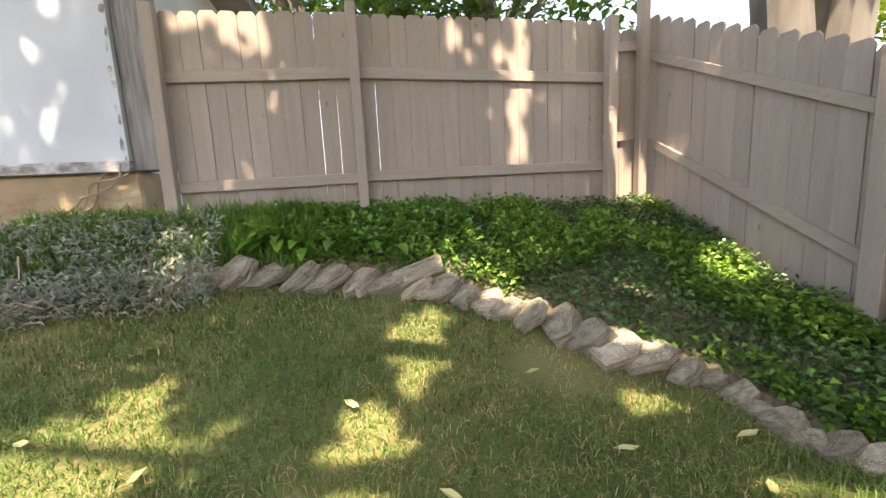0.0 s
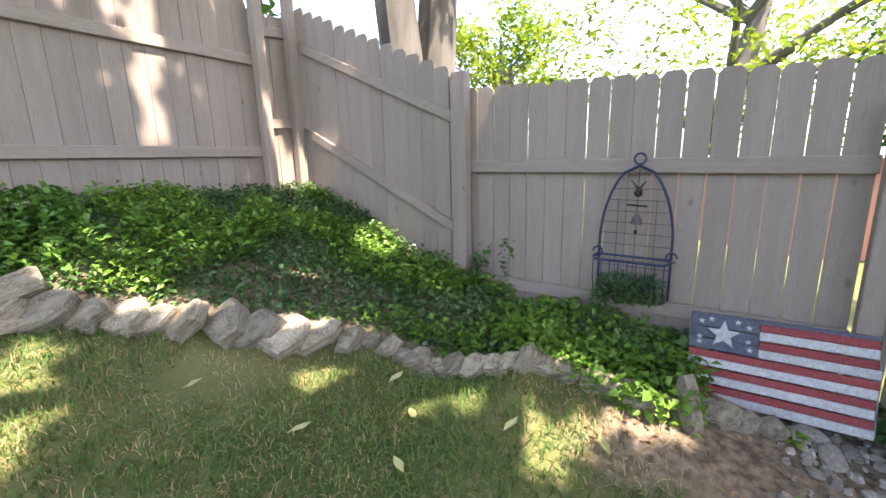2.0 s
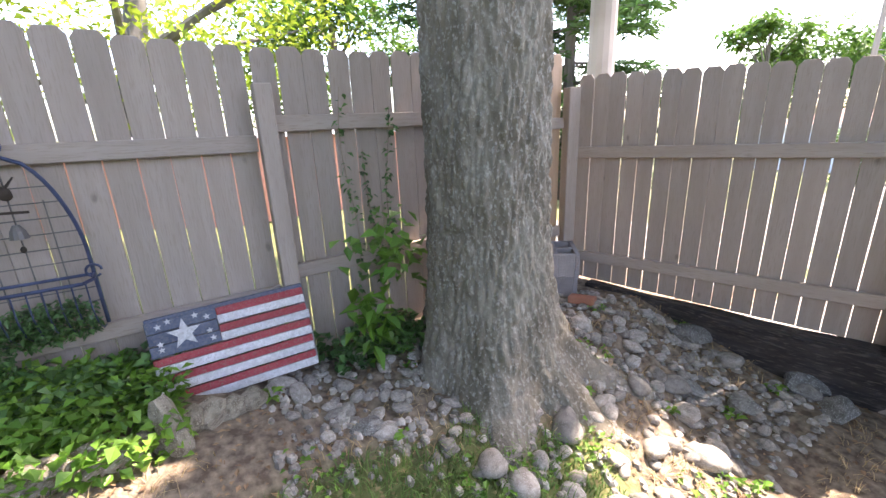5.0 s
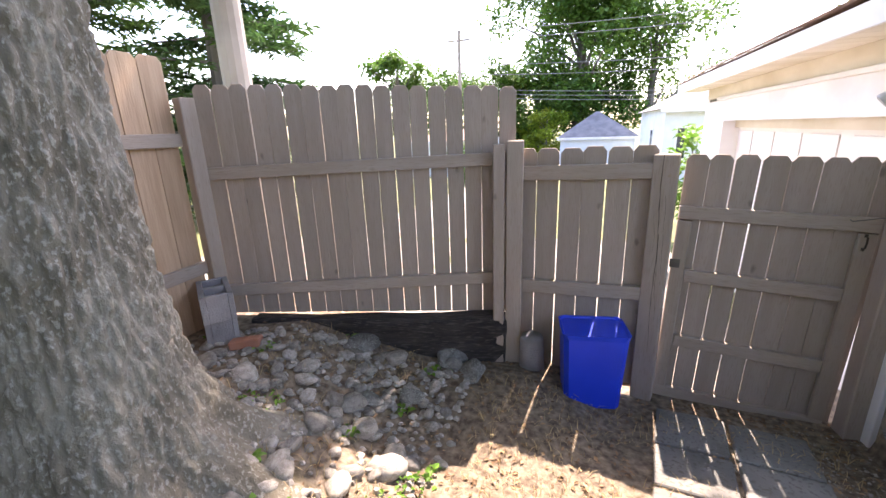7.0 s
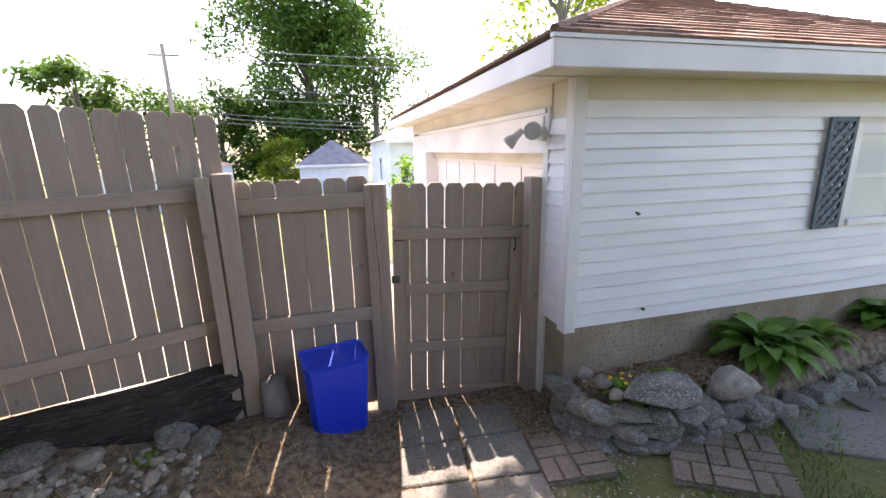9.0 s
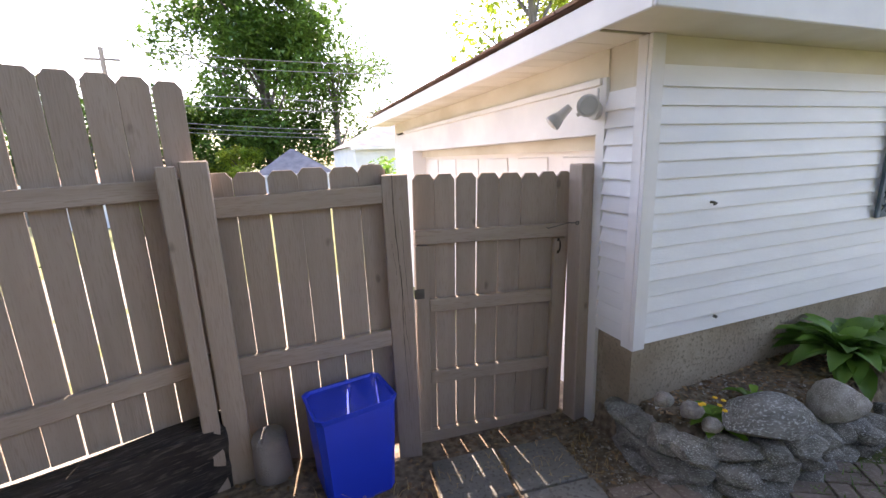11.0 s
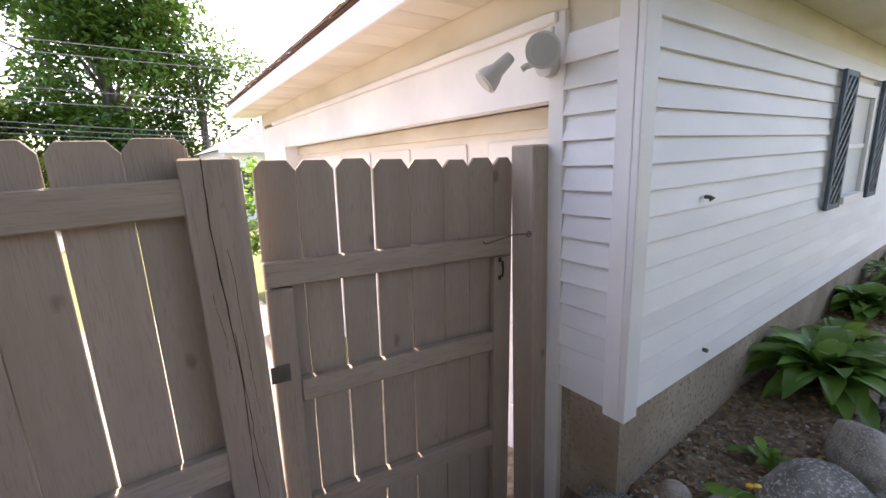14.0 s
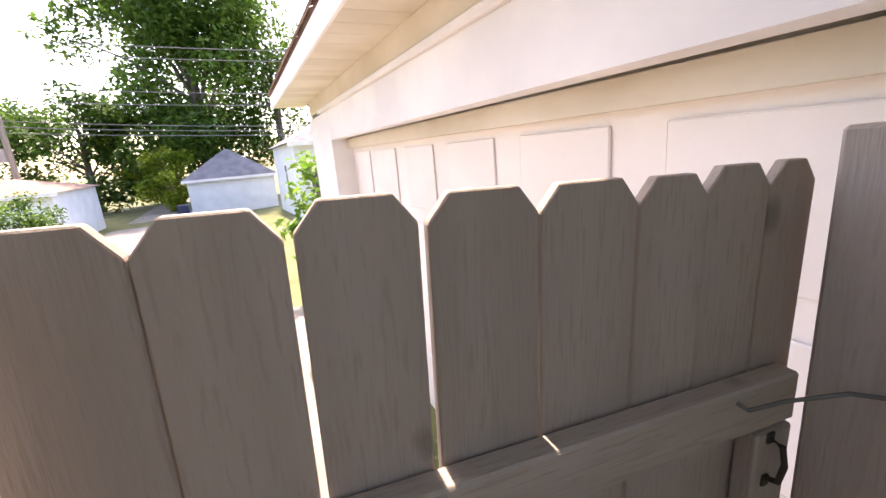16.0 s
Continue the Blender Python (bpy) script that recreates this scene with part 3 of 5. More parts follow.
box(G_X - 0.010, G_X + 0.0165, G_Y - 0.075, G_Y - 0.010, SID0 - 0.03, EAVE - 0.004, 0.003, bm)
part("corner_trim", bm, M_TRIM, garage, "white corner trim")
# front: door opening, header, door
DZ, DY0, DY1 = 1.592, -3.46, -7.35
part("door_trim", box(G_X - 0.26, G_X + 0.012, DY0 + 0.055, DY0 + 0.13, -0.42, 1.90, 0.003), M_TRIM, garage, "white door jamb trim")
part("header", box(G_X - 0.10, G_X + 0.004, DY1, DY0 + 0.053, DZ, 1.86), M_TRIM, garage, "broad white header board")
part("header_trim", box(G_X - 0.02, G_X + 0.03, DY1 - 0.35, DY0 + 0.10, 1.861, 1.90, 0.005), M_TRIM, garage)
part("frieze", box(G_X - 0.10, G_X - 0.004, G_S + 0.05, DY0 + 0.128, 1.902, EAVE - 0.002), M_CREAM, garage, "cream board under the eave")
part("wall", box(G_X - 0.26, G_X - 0.002, G_S + 0.001, DY1 - 0.001, -0.9, 1.86), M_SIDING, garage)
gdoor = part("garage_door", box(G_X - 0.24, G_X - 0.20, DY1, DY0 + 0.1, -0.55, DZ + 0.05), M_DOORPAINT, garage, "chalky white sectional garage door")
part("door_stop", box(G_X - 0.199, G_X - 0.15, DY1, DY0 + 0.05, DZ - 0.09, DZ - 0.002), M_CREAM, garage, "cream door stop board")
for r in range(4):
    for c in range(6):
        y0 = DY0 - 0.02 - c * 0.65
        bm = box(G_X - 0.198, G_X - 0.190, y0 - 0.52, y0 - 0.06, DZ - 0.13 - r * 0.5 - 0.40, DZ - 0.13 - r * 0.5, 0.006)
        part("door_panel", bm, M_DOORPAINT, gdoor)
part("floor_slab", box(G_W + 0.1, G_X - 0.25, G_S + 0.1, G_Y - 0.3, -0.85, -0.55), M_CONC, garage)
# eaves and roof
OV = 0.36
ex0, ex1, ey0, ey1 = G_W - OV, G_X + OV, G_S - OV, G_Y + OV
part("soffit", box(ex0 + 0.02, ex1 - 0.02, G_Y - 0.01, ey1 - 0.02, EAVE, EAVE + 0.012), M_CREAM, garage, "cream soffit")
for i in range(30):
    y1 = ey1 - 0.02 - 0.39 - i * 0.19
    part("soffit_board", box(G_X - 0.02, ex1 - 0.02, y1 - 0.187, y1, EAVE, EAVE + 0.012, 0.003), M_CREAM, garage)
part("fascia", box(ex0, ex1, ey1 - 0.02, ey1, EAVE - 0.02, EAVE + 0.115, 0.004), M_TRIM, garage, "white fascia board")
part("fascia", box(ex1 - 0.02, ex1, ey0, ey1 - 0.021, EAVE - 0.02, EAVE + 0.115, 0.004), M_TRIM, garage, "white fascia board with bare patches")
part("fascia", box(ex0, ex0 + 0.02, ey0, ey1 - 0.021, EAVE - 0.02, EAVE + 0.115, 0.004), M_TRIM, garage)
part("drip_edge", box(ex0 - 0.01, ex1 + 0.012, ey1 - 0.021, ey1 + 0.012, EAVE + 0.1155, EAVE + 0.135), M_TRIM, garage)
cxm, cym = (ex0 + ex1) / 2, (ey0 + ey1) / 2
PITCH, ZE = 0.44, EAVE + 0.137
half = (ey1 - ey0) / 2
RZ = ZE + half * PITCH
rx0, rx1 = ex0 + half - 0.02, ex1 - half + 0.02
roof = part("roof", ([(ex0, ey0, ZE), (ex1, ey0, ZE), (ex1, ey1, ZE), (ex0, ey1, ZE), (rx0, cym, RZ), (rx1, cym, RZ)],
                     [(0, 1, 5, 4), (1, 2, 5), (2, 3, 4, 5), (3, 0, 4), (3, 2, 1, 0)]), M_SHINGLE, garage, "brown-red asphalt shingles")


def tabs(origin, along, up, normal, length, run, seed):
    """Lapped shingle tabs on a hip slope, cut by the hips at both ends."""
    rng = random.Random(seed)
    v, f = [], []
    exposure = 0.14
    for r in range(int(run / exposure)):
        s0, s1 = r * exposure, min((r + 1) * exposure + 0.03, run)
        cut = half * s0 / run
        x = cut - rng.uniform(0, 0.28)
        while x < length - cut:
            w = 0.305 * rng.choice((0.9, 1.0, 1.0, 1.1))
            a, b3 = max(x + 0.004, cut), min(x + w - 0.004, length - cut)
            if b3 - a > 0.03:
                k = len(v)
                lift = 0.013 + rng.uniform(0, 0.005)
                c2 = half * s1 / run
                top = lambda q: min(max(q, c2), length - c2)
                for q, s, h in ((a, s0, lift), (b3, s0, lift), (top(b3), s1, 0.002), (top(a), s1, 0.002), (a, s0, 0.0), (b3, s0, 0.0)):
                    v.append(tuple(origin + along * q + up * s + normal * h))
                f += [(k, k + 1, k + 2, k + 3), (k + 4, k + 5, k + 1, k)]
            x += w
    return v, f


sl = math.hypot(half, half * PITCH)
upv = Vector((0, -half, half * PITCH)).normalized()
tb = part("shingles", tabs(Vector((ex1 + 0.0, ey1 + 0.015, ZE)), Vector((-1, 0, 0)), upv, Vector((0, PITCH, 1)).normalized(), ex1 - ex0, sl, 5), M_SHINGLE, garage, "worn lapped brown-red shingles")
tb["kind"] = "stuff"
upv = Vector((-half, 0, half * PITCH)).normalized()
tb = part("shingles", tabs(Vector((ex1 + 0.015, ey0, ZE)), Vector((0, 1, 0)), upv, Vector((PITCH, 0, 1)).normalized(), ey1 - ey0, sl, 6), M_SHINGLE, garage, "worn lapped brown-red shingles")
tb["kind"] = "stuff"
part("hip_cap", tube([(ex1, ey1, ZE + 0.01), (rx1, cym, RZ + 0.02)], 0.03, 6), M_SHINGLE, garage)
# window
win = thing("window_1", "small white framed garage window with dull pane", "window", kind="structure")
wy = G_Y
for nm, bx in (("window_frame", (-3.82, -3.75, wy - 0.05, wy + 0.02, 0.97, 1.76)), ("window_frame", (-4.41, -4.34, wy - 0.05, wy + 0.02, 0.97, 1.76)),
               ("window_frame", (-4.339, -3.821, wy - 0.05, wy + 0.02, 1.68, 1.76)), ("window_sill", (-4.339, -3.821, wy - 0.05, wy + 0.04, 0.97, 1.02)),
               ("pane", (-4.339, -3.821, wy - 0.011, wy - 0.006, 1.021, 1.679)), ("sash", (-4.339, -3.821, wy - 0.005, wy + 0.005, 1.34, 1.37))):
    part(nm, box(*bx), M_WINDOW if nm == "pane" else M_TRIM, win)


def lattice_shutter(x0, x1, z0, z1):
    ob = thing("lattice_shutter", "slate-blue wooden lattice shutter on white siding", "shutter", x0, G_Y + 0.022, z0, group="shutters beside the garage window")
    w, h = x1 - x0, z1 - z0
    for bx in ((0, 0.035, 0, 0.022, 0, h), (w - 0.035, w, 0, 0.022, 0, h), (0.036, w - 0.036, 0, 0.022, 0, 0.035), (0.036, w - 0.036, 0, 0.022, h - 0.035, h)):
        part("shutter_frame", box(*bx, 0.003), M_BLUELATTICE, ob)
    for s, yy in ((1, 0.004), (-1, 0.013)):
        k = -w
        while k < h:
            zz = [(0.03, k + 0.03), (w - 0.03, k + w - 0.03)]
            (xa, za), (xb, zb) = zz
            if za < 0.03:
                xa, za = xa + 0.03 - za, 0.03
            if zb > h - 0.03:
                xb, zb = xb - (zb - h + 0.03), h - 0.03
            if xb > xa + 0.02:
                if s < 0:
                    xa, xb = w - xa, w - xb
                ln = math.hypot(xb - xa, zb - za)
                o = part("lattice_slat", box(-ln / 2, ln / 2, 0, 0.008, -0.014, 0.014), M_BLUELATTICE, ob)
                o.matrix_basis = pose((xa + xb) / 2, yy, (za + zb) / 2, 0, -math.degrees(math.atan2(zb - za, xb - xa)), 0)
            k += 0.088
    return ob


lattice_shutter(-3.72, -3.44, 0.965, 1.805)
lattice_shutter(-4.72, -4.44, 0.965, 1.805)

# flood light on the door trim
fl = thing("flood_light", "grey twin flood light fixed beside the garage door", "outdoor light", G_X + 0.012, -3.40, 1.725)
part("mount", tube([(0.0, 0, 0), (0.03, 0, 0)], 0.05, 16), M_LAMP, fl)
part("conduit", tube([(0.02, 0.03, 0.12), (0.02, 0.03, -0.02)], 0.008, 6), M_LAMP, fl)


def lamp_head(p, aim, r=0.062):
    d = Vector(aim).normalized()
    p = Vector(p)
    prof = [(-0.13, 0.022), (-0.10, 0.026), (-0.055, 0.03), (-0.03, r * 0.85), (0.0, r), (0.012, r)]
    h = part("lamp_head", tube([p + d * s for s, _ in prof], [q for _, q in prof], 20), M_LAMP, fl, "bell-shaped grey lamp head")
    part("lens", tube([p + d * 0.0125, p + d * 0.017], [r * 0.86, r * 0.7], 20), M_GLASS, h, "dull glass lens")


part("arm", tube([(0.03, 0, 0), (0.06, -0.01, 0.0), (0.09, -0.04, -0.01), (0.10, -0.05, -0.02)], 0.012, 8), M_LAMP, fl)
part("arm", tube([(0.03, 0, 0), (0.06, 0.02, 0.01)], 0.012, 8), M_LAMP, fl)
lamp_head((0.12, 0.07, 0.02), (0.75, 1, -0.15))
lamp_head((0.21, -0.13, -0.055), (0.75, -0.35, -0.75), 0.05)

hb = thing("hose_bib", "small dark faucet knob on the siding", "faucet", -1.84, G_Y + 0.012, 1.19)
part("knob", tube([(0, 0, 0), (0, 0.02, 0), (0, 0.03, -0.01)], [0.008, 0.008, 0.013], 8), M_RUST, hb)
hb = thing("pipe_stub", "small dark metal stub low on the siding", "fitting", -1.964, G_Y + 0.012, 0.48)
part("pipe", tube([(0, 0, 0), (0, 0.02, 0)], 0.01, 8), M_RUST, hb)
ds = thing("downspout", "white downspout at the far end of the garage", "downspout", G_W + 0.12, G_Y + 0.06, 0)
part("pipe", box(-0.04, 0.04, -0.03, 0.03, 0.2, 1.95, 0.008), M_TRIM, ds)
part("elbow", tube([(0, 0, 1.95), (0.03, 0.1, 2.0), (0.05, 0.2, 2.05)], 0.035, 8), M_TRIM, ds)

for o in scene.objects:
    if o.parent is None and o.name.split(".")[0] in ("window_1", "lattice_shutter", "flood_light", "hose_bib", "pipe_stub", "downspout"):
        o.matrix_basis = SKEW @ o.matrix_basis

# ---- white shed behind the left bed ----
shed = thing("shed", "old white shed with peeling paint on a tan stone foundation", "shed")
part("foundation", box(-6.0, -1.62, N_Y + 0.02, N_Y + 0.4, 0.6, 1.86, 0.02), M_STONEWALL, shed, "tan rubble stone foundation")
part("wall", box(-6.0, -1.66, N_Y - 0.03, N_Y + 0.3, 1.945, 4.2), M_PEEL, shed, "bluish white painted wall, peeling at its edge")
part("sill_board", box(-6.0, -1.655, N_Y - 0.045, N_Y + 0.3, 1.862, 1.943, 0.004), M_PEELED, shed, "sill board with flaking white paint")
part("corner_board", box(-1.655, -1.45, N_Y + 0.02, N_Y + 0.3, 1.87, 4.2, 0.004), M_GREYWOOD, shed, "bare grey corner board")
part("roof", box(-6.2, -1.2, N_Y - 0.25, N_Y + 3.5, 4.2, 4.32), M_GREYROOF, shed)
part("wall", box(-1.95, -1.67, N_Y + 0.301, N_Y + 3.2, 0.6, 4.2), M_PEEL, shed)
rp = random.Random(4)
for i in range(12):
    z = 1.96 + i * 0.13 + rp.uniform(-0.03, 0.03)
    o = part("paint_flake", stone(rp.uniform(0.01, 0.03), 0.003, rp.uniform(0.03, 0.07), i, 1, 1), M_PEELED, shed)
    o.matrix_basis = pose(-1.672 - rp.uniform(0, 0.02), N_Y - 0.031, z)

# ---- big tree ----
T_X, T_Y = 2.34, -1.64
tree = thing("shade_tree", "large shade tree with grey ridged bark and flaring roots", "tree", T_X, T_Y, 0)
ROOTS = [(198, 0.32, 0.26), (230, 0.52, 0.24), (256, 0.46, 0.2), (150, 0.30, 0.35), (100, 0.18, 0.35), (300, 0.35, 0.3), (20, 0.3, 0.4)]
SEG, LEV = 300, 330
tv, tf = [], []
for j in range(LEV + 1):
    q = j / LEV
    z = -0.25 + 5.2 * q ** 1.45
    for i in range(SEG):
        a = 2 * math.pi * i / SEG
        r = 0.352 + 0.02 * math.cos(2 * a + 1) - 0.012 * max(0, z - 1.5)
        hz = max(0, z - 0.0)
        r += 0.11 * math.exp(-hz / 0.42)
        for ang, reach, wid in ROOTS:
            da = (math.degrees(a) - ang + 180) % 360 - 180
            lob = math.exp(-(da / (wid * 62)) ** 2)
            r += reach * lob * math.exp(-hz / 0.20) + 0.095 * lob * math.exp(-hz / 0.75)
        ca, sa = math.cos(a), math.sin(a)
        p = Vector((ca * 5.2, sa * 5.2, z * 2.1))
        w = noise.noise(p * 0.6) * 0.7
        q3 = Vector((ca * 7.5 + w * 0.5, sa * 7.5 + w * 0.5, z * 6.5 + 0.6 * noise.noise(p * 1.3)))
        d = noise.voronoi(q3)[0]
        d2 = noise.voronoi(q3 * 2.3 + Vector((4, 7, 1)))[0]
        r += 0.05 * min(0.5, d[1] - d[0]) + 0.022 * min(0.5, d2[1] - d2[0]) + 0.005 * noise.noise(p * 6.5) + 0.02 * noise.noise(p * 0.5) - 0.022
        tv.append((ca * r, sa * r, z))
for j in range(LEV):
    for i in range(SEG):
        k = (i + 1) % SEG
        tf.append((j * SEG + i, j * SEG + k, (j + 1) * SEG + k, (j + 1) * SEG + i))
part("trunk", (tv, tf), M_BARK, tree, "grey-brown trunk with deep bark ridges", smooth_faces=True)
rt = np.random.default_rng(11)
bm = bmesh.new()
tips = []
for k in range(15):
    a = k * 2.4
    e = Vector((math.cos(a) * rt.uniform(2.0, 4.6) - 1.7, math.sin(a) * rt.uniform(2.0, 4.2), rt.uniform(6.2, 9.0)))
    mid = Vector((e.x * 0.4, e.y * 0.4, 6.0))
    tube([(0, 0, 4.5), mid * 0.6 + Vector((0, 0, 2.2)), mid, e], [0.2, 0.13, 0.09, 0.03], 8, bm)
    tips += [mid, e, (mid + e) / 2]
part("limbs", bm, M_BARK, tree)


def cluster_points(centres, spread, count, rng, flat=0.7):
    c = np.asarray(centres)[rng.integers(0, len(centres), count)]
    d = rng.normal(0, 1, (count, 3))
    d /= np.linalg.norm(d, axis=1)[:, None]
    return c + d * (rng.uniform(0, 1, count) ** 0.45)[:, None] * spread * np.array([1, 1, flat])


cl = [tuple(Vector(t) + Vector(rt.normal(0, 0.9, 3))) for t in tips for _ in range(3)]
DRIFT = Vector((-to_sun.x / to_sun.z, -to_sun.y / to_sun.z))
# openings shaped into the unseen crown so that sun patches land at chosen spots
GAPS = [(-1.31, 2.26, 0.75, 0.38), (-0.02, 2.06, 0.26, 0.49), (0.38, 2.91, 0.3, 0.52), (-1.06, 2.53, 0.3, 0.3), (1.91, 1.53, 0.42, 0.3), (1.54, 2.01, 0.33, 0.33), (1.83, 0.83, 0.3, 0.33), (2.41, 0.41, 0.38, 0.3), (2.26, 1.32, 0.42, 0.33), (2.84, 3.0, 0.52, 0.45), (2.84, 4.59, 0.38, 0.45), (2.38, 1.91, 0.38, 0.45), (2.61, 0.87, 0.42, 0.38), (2.01, 2.46, 0.33, 0.45), (0.99, 3.66, 0.45, 0.3), (1.24, 3.22, 0.38, 0.38), (1.81, 2.69, 0.38, 0.45), (-0.74, 5.66, 0.38, 0.22), (-0.36, 5.44, 0.15, 0.32), (1.81, 5.41, 0.13, 0.4), (1.67, 5.08, 0.11, 0.46), (0.8, -2.35, 0.48, 0.41), (0.45, -2.2, 0.23, 0.23)]


def gap(x, y):
    """Whether the crown is open along the sun's way down to a spot (x, y at height 0)."""
    wob = 0.28 * noise.noise((x * 2.1, y * 2.1, 4)) + 0.2 * noise.noise((x * 5.5, y * 5.5, 8))
    return any(math.hypot((x - a) / ra, (y - b) / rb) < 1 + wob for a, b, ra, rb in GAPS)


# extra leaves beyond the limbs, out of view, added to shade yard and shed
shade_fill = np.stack([rt.uniform(-6.0, 3.4, 36000), rt.uniform(-2.6, 7.2, 36000), rt.uniform(6.4, 8.6, 36000)], 1)
shade_fill = [(x - DRIFT.x * z - T_X, y - DRIFT.y * z - T_Y, z) for x, y, z in shade_fill if noise.noise((x * 1.3, y * 1.3, 2)) > (-0.3 if y > -1.2 else 0.0) and (y > -0.5 or x > -1.6)]
cp = [p for p in list(cluster_points(cl, 0.78, 36000, rt)) + shade_fill if not gap(p[0] + T_X + DRIFT.x * p[2], p[1] + T_Y + DRIFT.y * p[2])]
o = part("crown", leaves(np.array(cp), 0.0, 0.17, rt, 0.65), M_TREELEAF, tree, "leafy green crown high overhead, with unseen leaves added for shade")
o["kind"] = "stuff"


def far_tree(x, y, height, width, label, material=M_TREELEAF, count=6000, leaf=0.3, seed=1, trunk_r=0.25, low=0.3, name="tree", lobes=26, lean=(0, 0), z=None):
    rng = np.random.default_rng(seed)
    z0 = ground_z(x, y) - 0.1 if z is None else z
    ob = thing(name, label, "tree", x, y, z0)
    bm = tube([(0, 0, 0), (lean[0] * 0.3, lean[1] * 0.3, height * 0.25), (lean[0] * 0.6, lean[1] * 0.6, height * 0.5), (lean[0], lean[1], height * 0.85)],
              [trunk_r * 1.2, trunk_r, trunk_r * 0.7, trunk_r * 0.2], 10, None, 0.2)
    cs = []
    for k in range(lobes):
        h = rng.uniform(low, 0.97)
        prof = math.sin(math.pi * min(1, max(0.05, (h - low * 0.7) / (1.08 - low * 0.7)))) ** 0.6
        a, rr = rng.uniform(0, 6.28), width / 2 * prof * rng.uniform(0.35, 1.0)
        c = Vector((lean[0] * h + math.cos(a) * rr, lean[1] * h + math.sin(a) * rr, height * h))
        cs.append(tuple(c))
        if k % 2 == 0:
            s = Vector((lean[0] * h * 0.6, lean[1] * h * 0.6, height * max(0.2, h - 0.25)))
            tube([s, (s + c) / 2 + Vector((0, 0, height * 0.03)), c], [trunk_r * 0.35, trunk_r * 0.2, trunk_r * 0.06], 6, bm)
    part("trunk", bm, M_BARKFAR, ob)
    o = part("crown", leaves(cluster_points(cs, width * 0.17, count, rng, 0.8), 0.0, leaf, rng, 0.6), material, ob)
    o["kind"] = "stuff"
    return ob


def conifer(x, y, height, width, seed):
    rng = np.random.default_rng(seed)
    ob = thing("pine_tree", "dark green layered conifer beyond the fence", "tree", x, y, ground_z(x, y) - 0.1)
    bm = tube([(0, 0, 0), (0, 0, height * 0.5), (0, 0, height)], [0.22, 0.14, 0.02], 8)
    pts = []
    for k in range(95):
        h = rng.uniform(0.10, 0.98)
        a, ln = rng.uniform(0, 6.28), width / 2 * (1 - h) ** 0.75 * rng.uniform(0.7, 1.1) + 0.15
        tip = Vector((math.cos(a) * ln, math.sin(a) * ln, height * h - 0.12 * ln))
        tube([(0, 0, height * h), tip * 0.5 + Vector((0, 0, height * h * 0.5 + 0.08)), tip], [0.04, 0.025, 0.008], 5, bm)
        for _ in range(int(50 + 60 * ln)):
            s = rng.uniform(0.2, 1)
            sp = 0.32 * s * (1.15 - s) * ln * 0.7 + 0.08
            pts.append((tip.x * s + rng.normal(0, sp), tip.y * s + rng.normal(0, sp), height * h - 0.12 * ln * s + rng.normal(0, 0.06)))
    part("trunk", bm, M_BARKFAR, ob)
    o = part("needles", leaves(np.array(pts), 0.05, 0.3, rng, 0.22, 0.7, 0.15), M_PINE, ob)
    o["kind"] = "stuff"


far_tree(5.3, 4.2, 12, 8, "twin-stemmed tree with grey trunk close behind the fence", count=7000, seed=2, trunk_r=0.28, low=0.42, leaf=0.22, lean=(-0.6, 0.8))
far_tree(5.72, 4.25, 11, 6, "grey-trunked tree close behind the fence", count=3000, seed=3, trunk_r=0.30, low=0.5, leaf=0.22, lean=(0.7, -0.2))
far_tree(14.5, 1.2, 8.5, 11, "sunlit yellow-green tree beyond the neighbouring yard", M_LIMELEAF, 6000, 0.24, 4, 0.42, 0.24, lean=(0.5, -1.5))
far_tree(16, 8.5, 6, 6, "yellow-green tree beyond the neighbouring yard", M_LIMELEAF, 5000, 0.26, 5, 0.25, 0.25)
far_tree(18, -6, 7, 8, "green tree beyond the neighbouring yard", M_TREELEAF, 5000, 0.28, 6, 0.25, 0.25)
far_tree(4.0, 9.5, 11, 9, "dark leafy tree behind the north fence", M_TREELEAF, 8000, 0.24, 7, 0.4, 0.25, lean=(-2.5, -1))
far_tree(-1.0, 10.5, 10, 8, "dark leafy tree behind the north fence", M_TREELEAF, 6000, 0.24, 8, 0.3, 0.3)
conifer(9.3, -9.8, 9.5, 8.5, 3)
conifer(12.5, -8.0, 10.5, 7.5, 4)
far_tree(13.8, -32, 9.5, 5, "slender grey-green tree on the far side of the alley", M_TREELEAF, 2600, 0.4, 9, 0.2, 0.35)
far_tree(0.6, -46, 21, 16, "huge dense green tree over the alley", M_TREELEAF, 26000, 0.5, 10, 0.6, 0.16, lobes=60)
far_tree(-5.5, -44, 15, 11, "airy light-green tree beside the big one", M_TREELEAF, 4500, 0.42, 11, 0.35, 0.25)
far_tree(5.0, -50, 9, 8, "bright green tree by the alley", M_LIMELEAF, 5000, 0.45, 12, 0.3, 0.1)
far_tree(9.5, -48, 9.5, 10, "green tree by the alley", M_TREELEAF, 6000, 0.45, 13, 0.3, 0.1)
far_tree(15, -46, 9, 11, "green tree by the alley", M_TREELEAF, 6000, 0.45, 14, 0.3, 0.1)
far_tree(3.2, -40, 4.6, 4, "bright bush beside the alley", M_LIMELEAF, 4000, 0.3, 15, 0.12, 0.05, name="bush")
far_tree(5.8, -22, 2.2, 2.6, "dense green shrub by the alley", M_TREELEAF, 3000, 0.16, 16, 0.06, 0.1, name="bush")
far_tree(-1.7, -9.6, 2.35, 1.3, "bright green sapling beside the garage", M_WEED, 900, 0.16, 17, 0.03, 0.3, name="sapling")
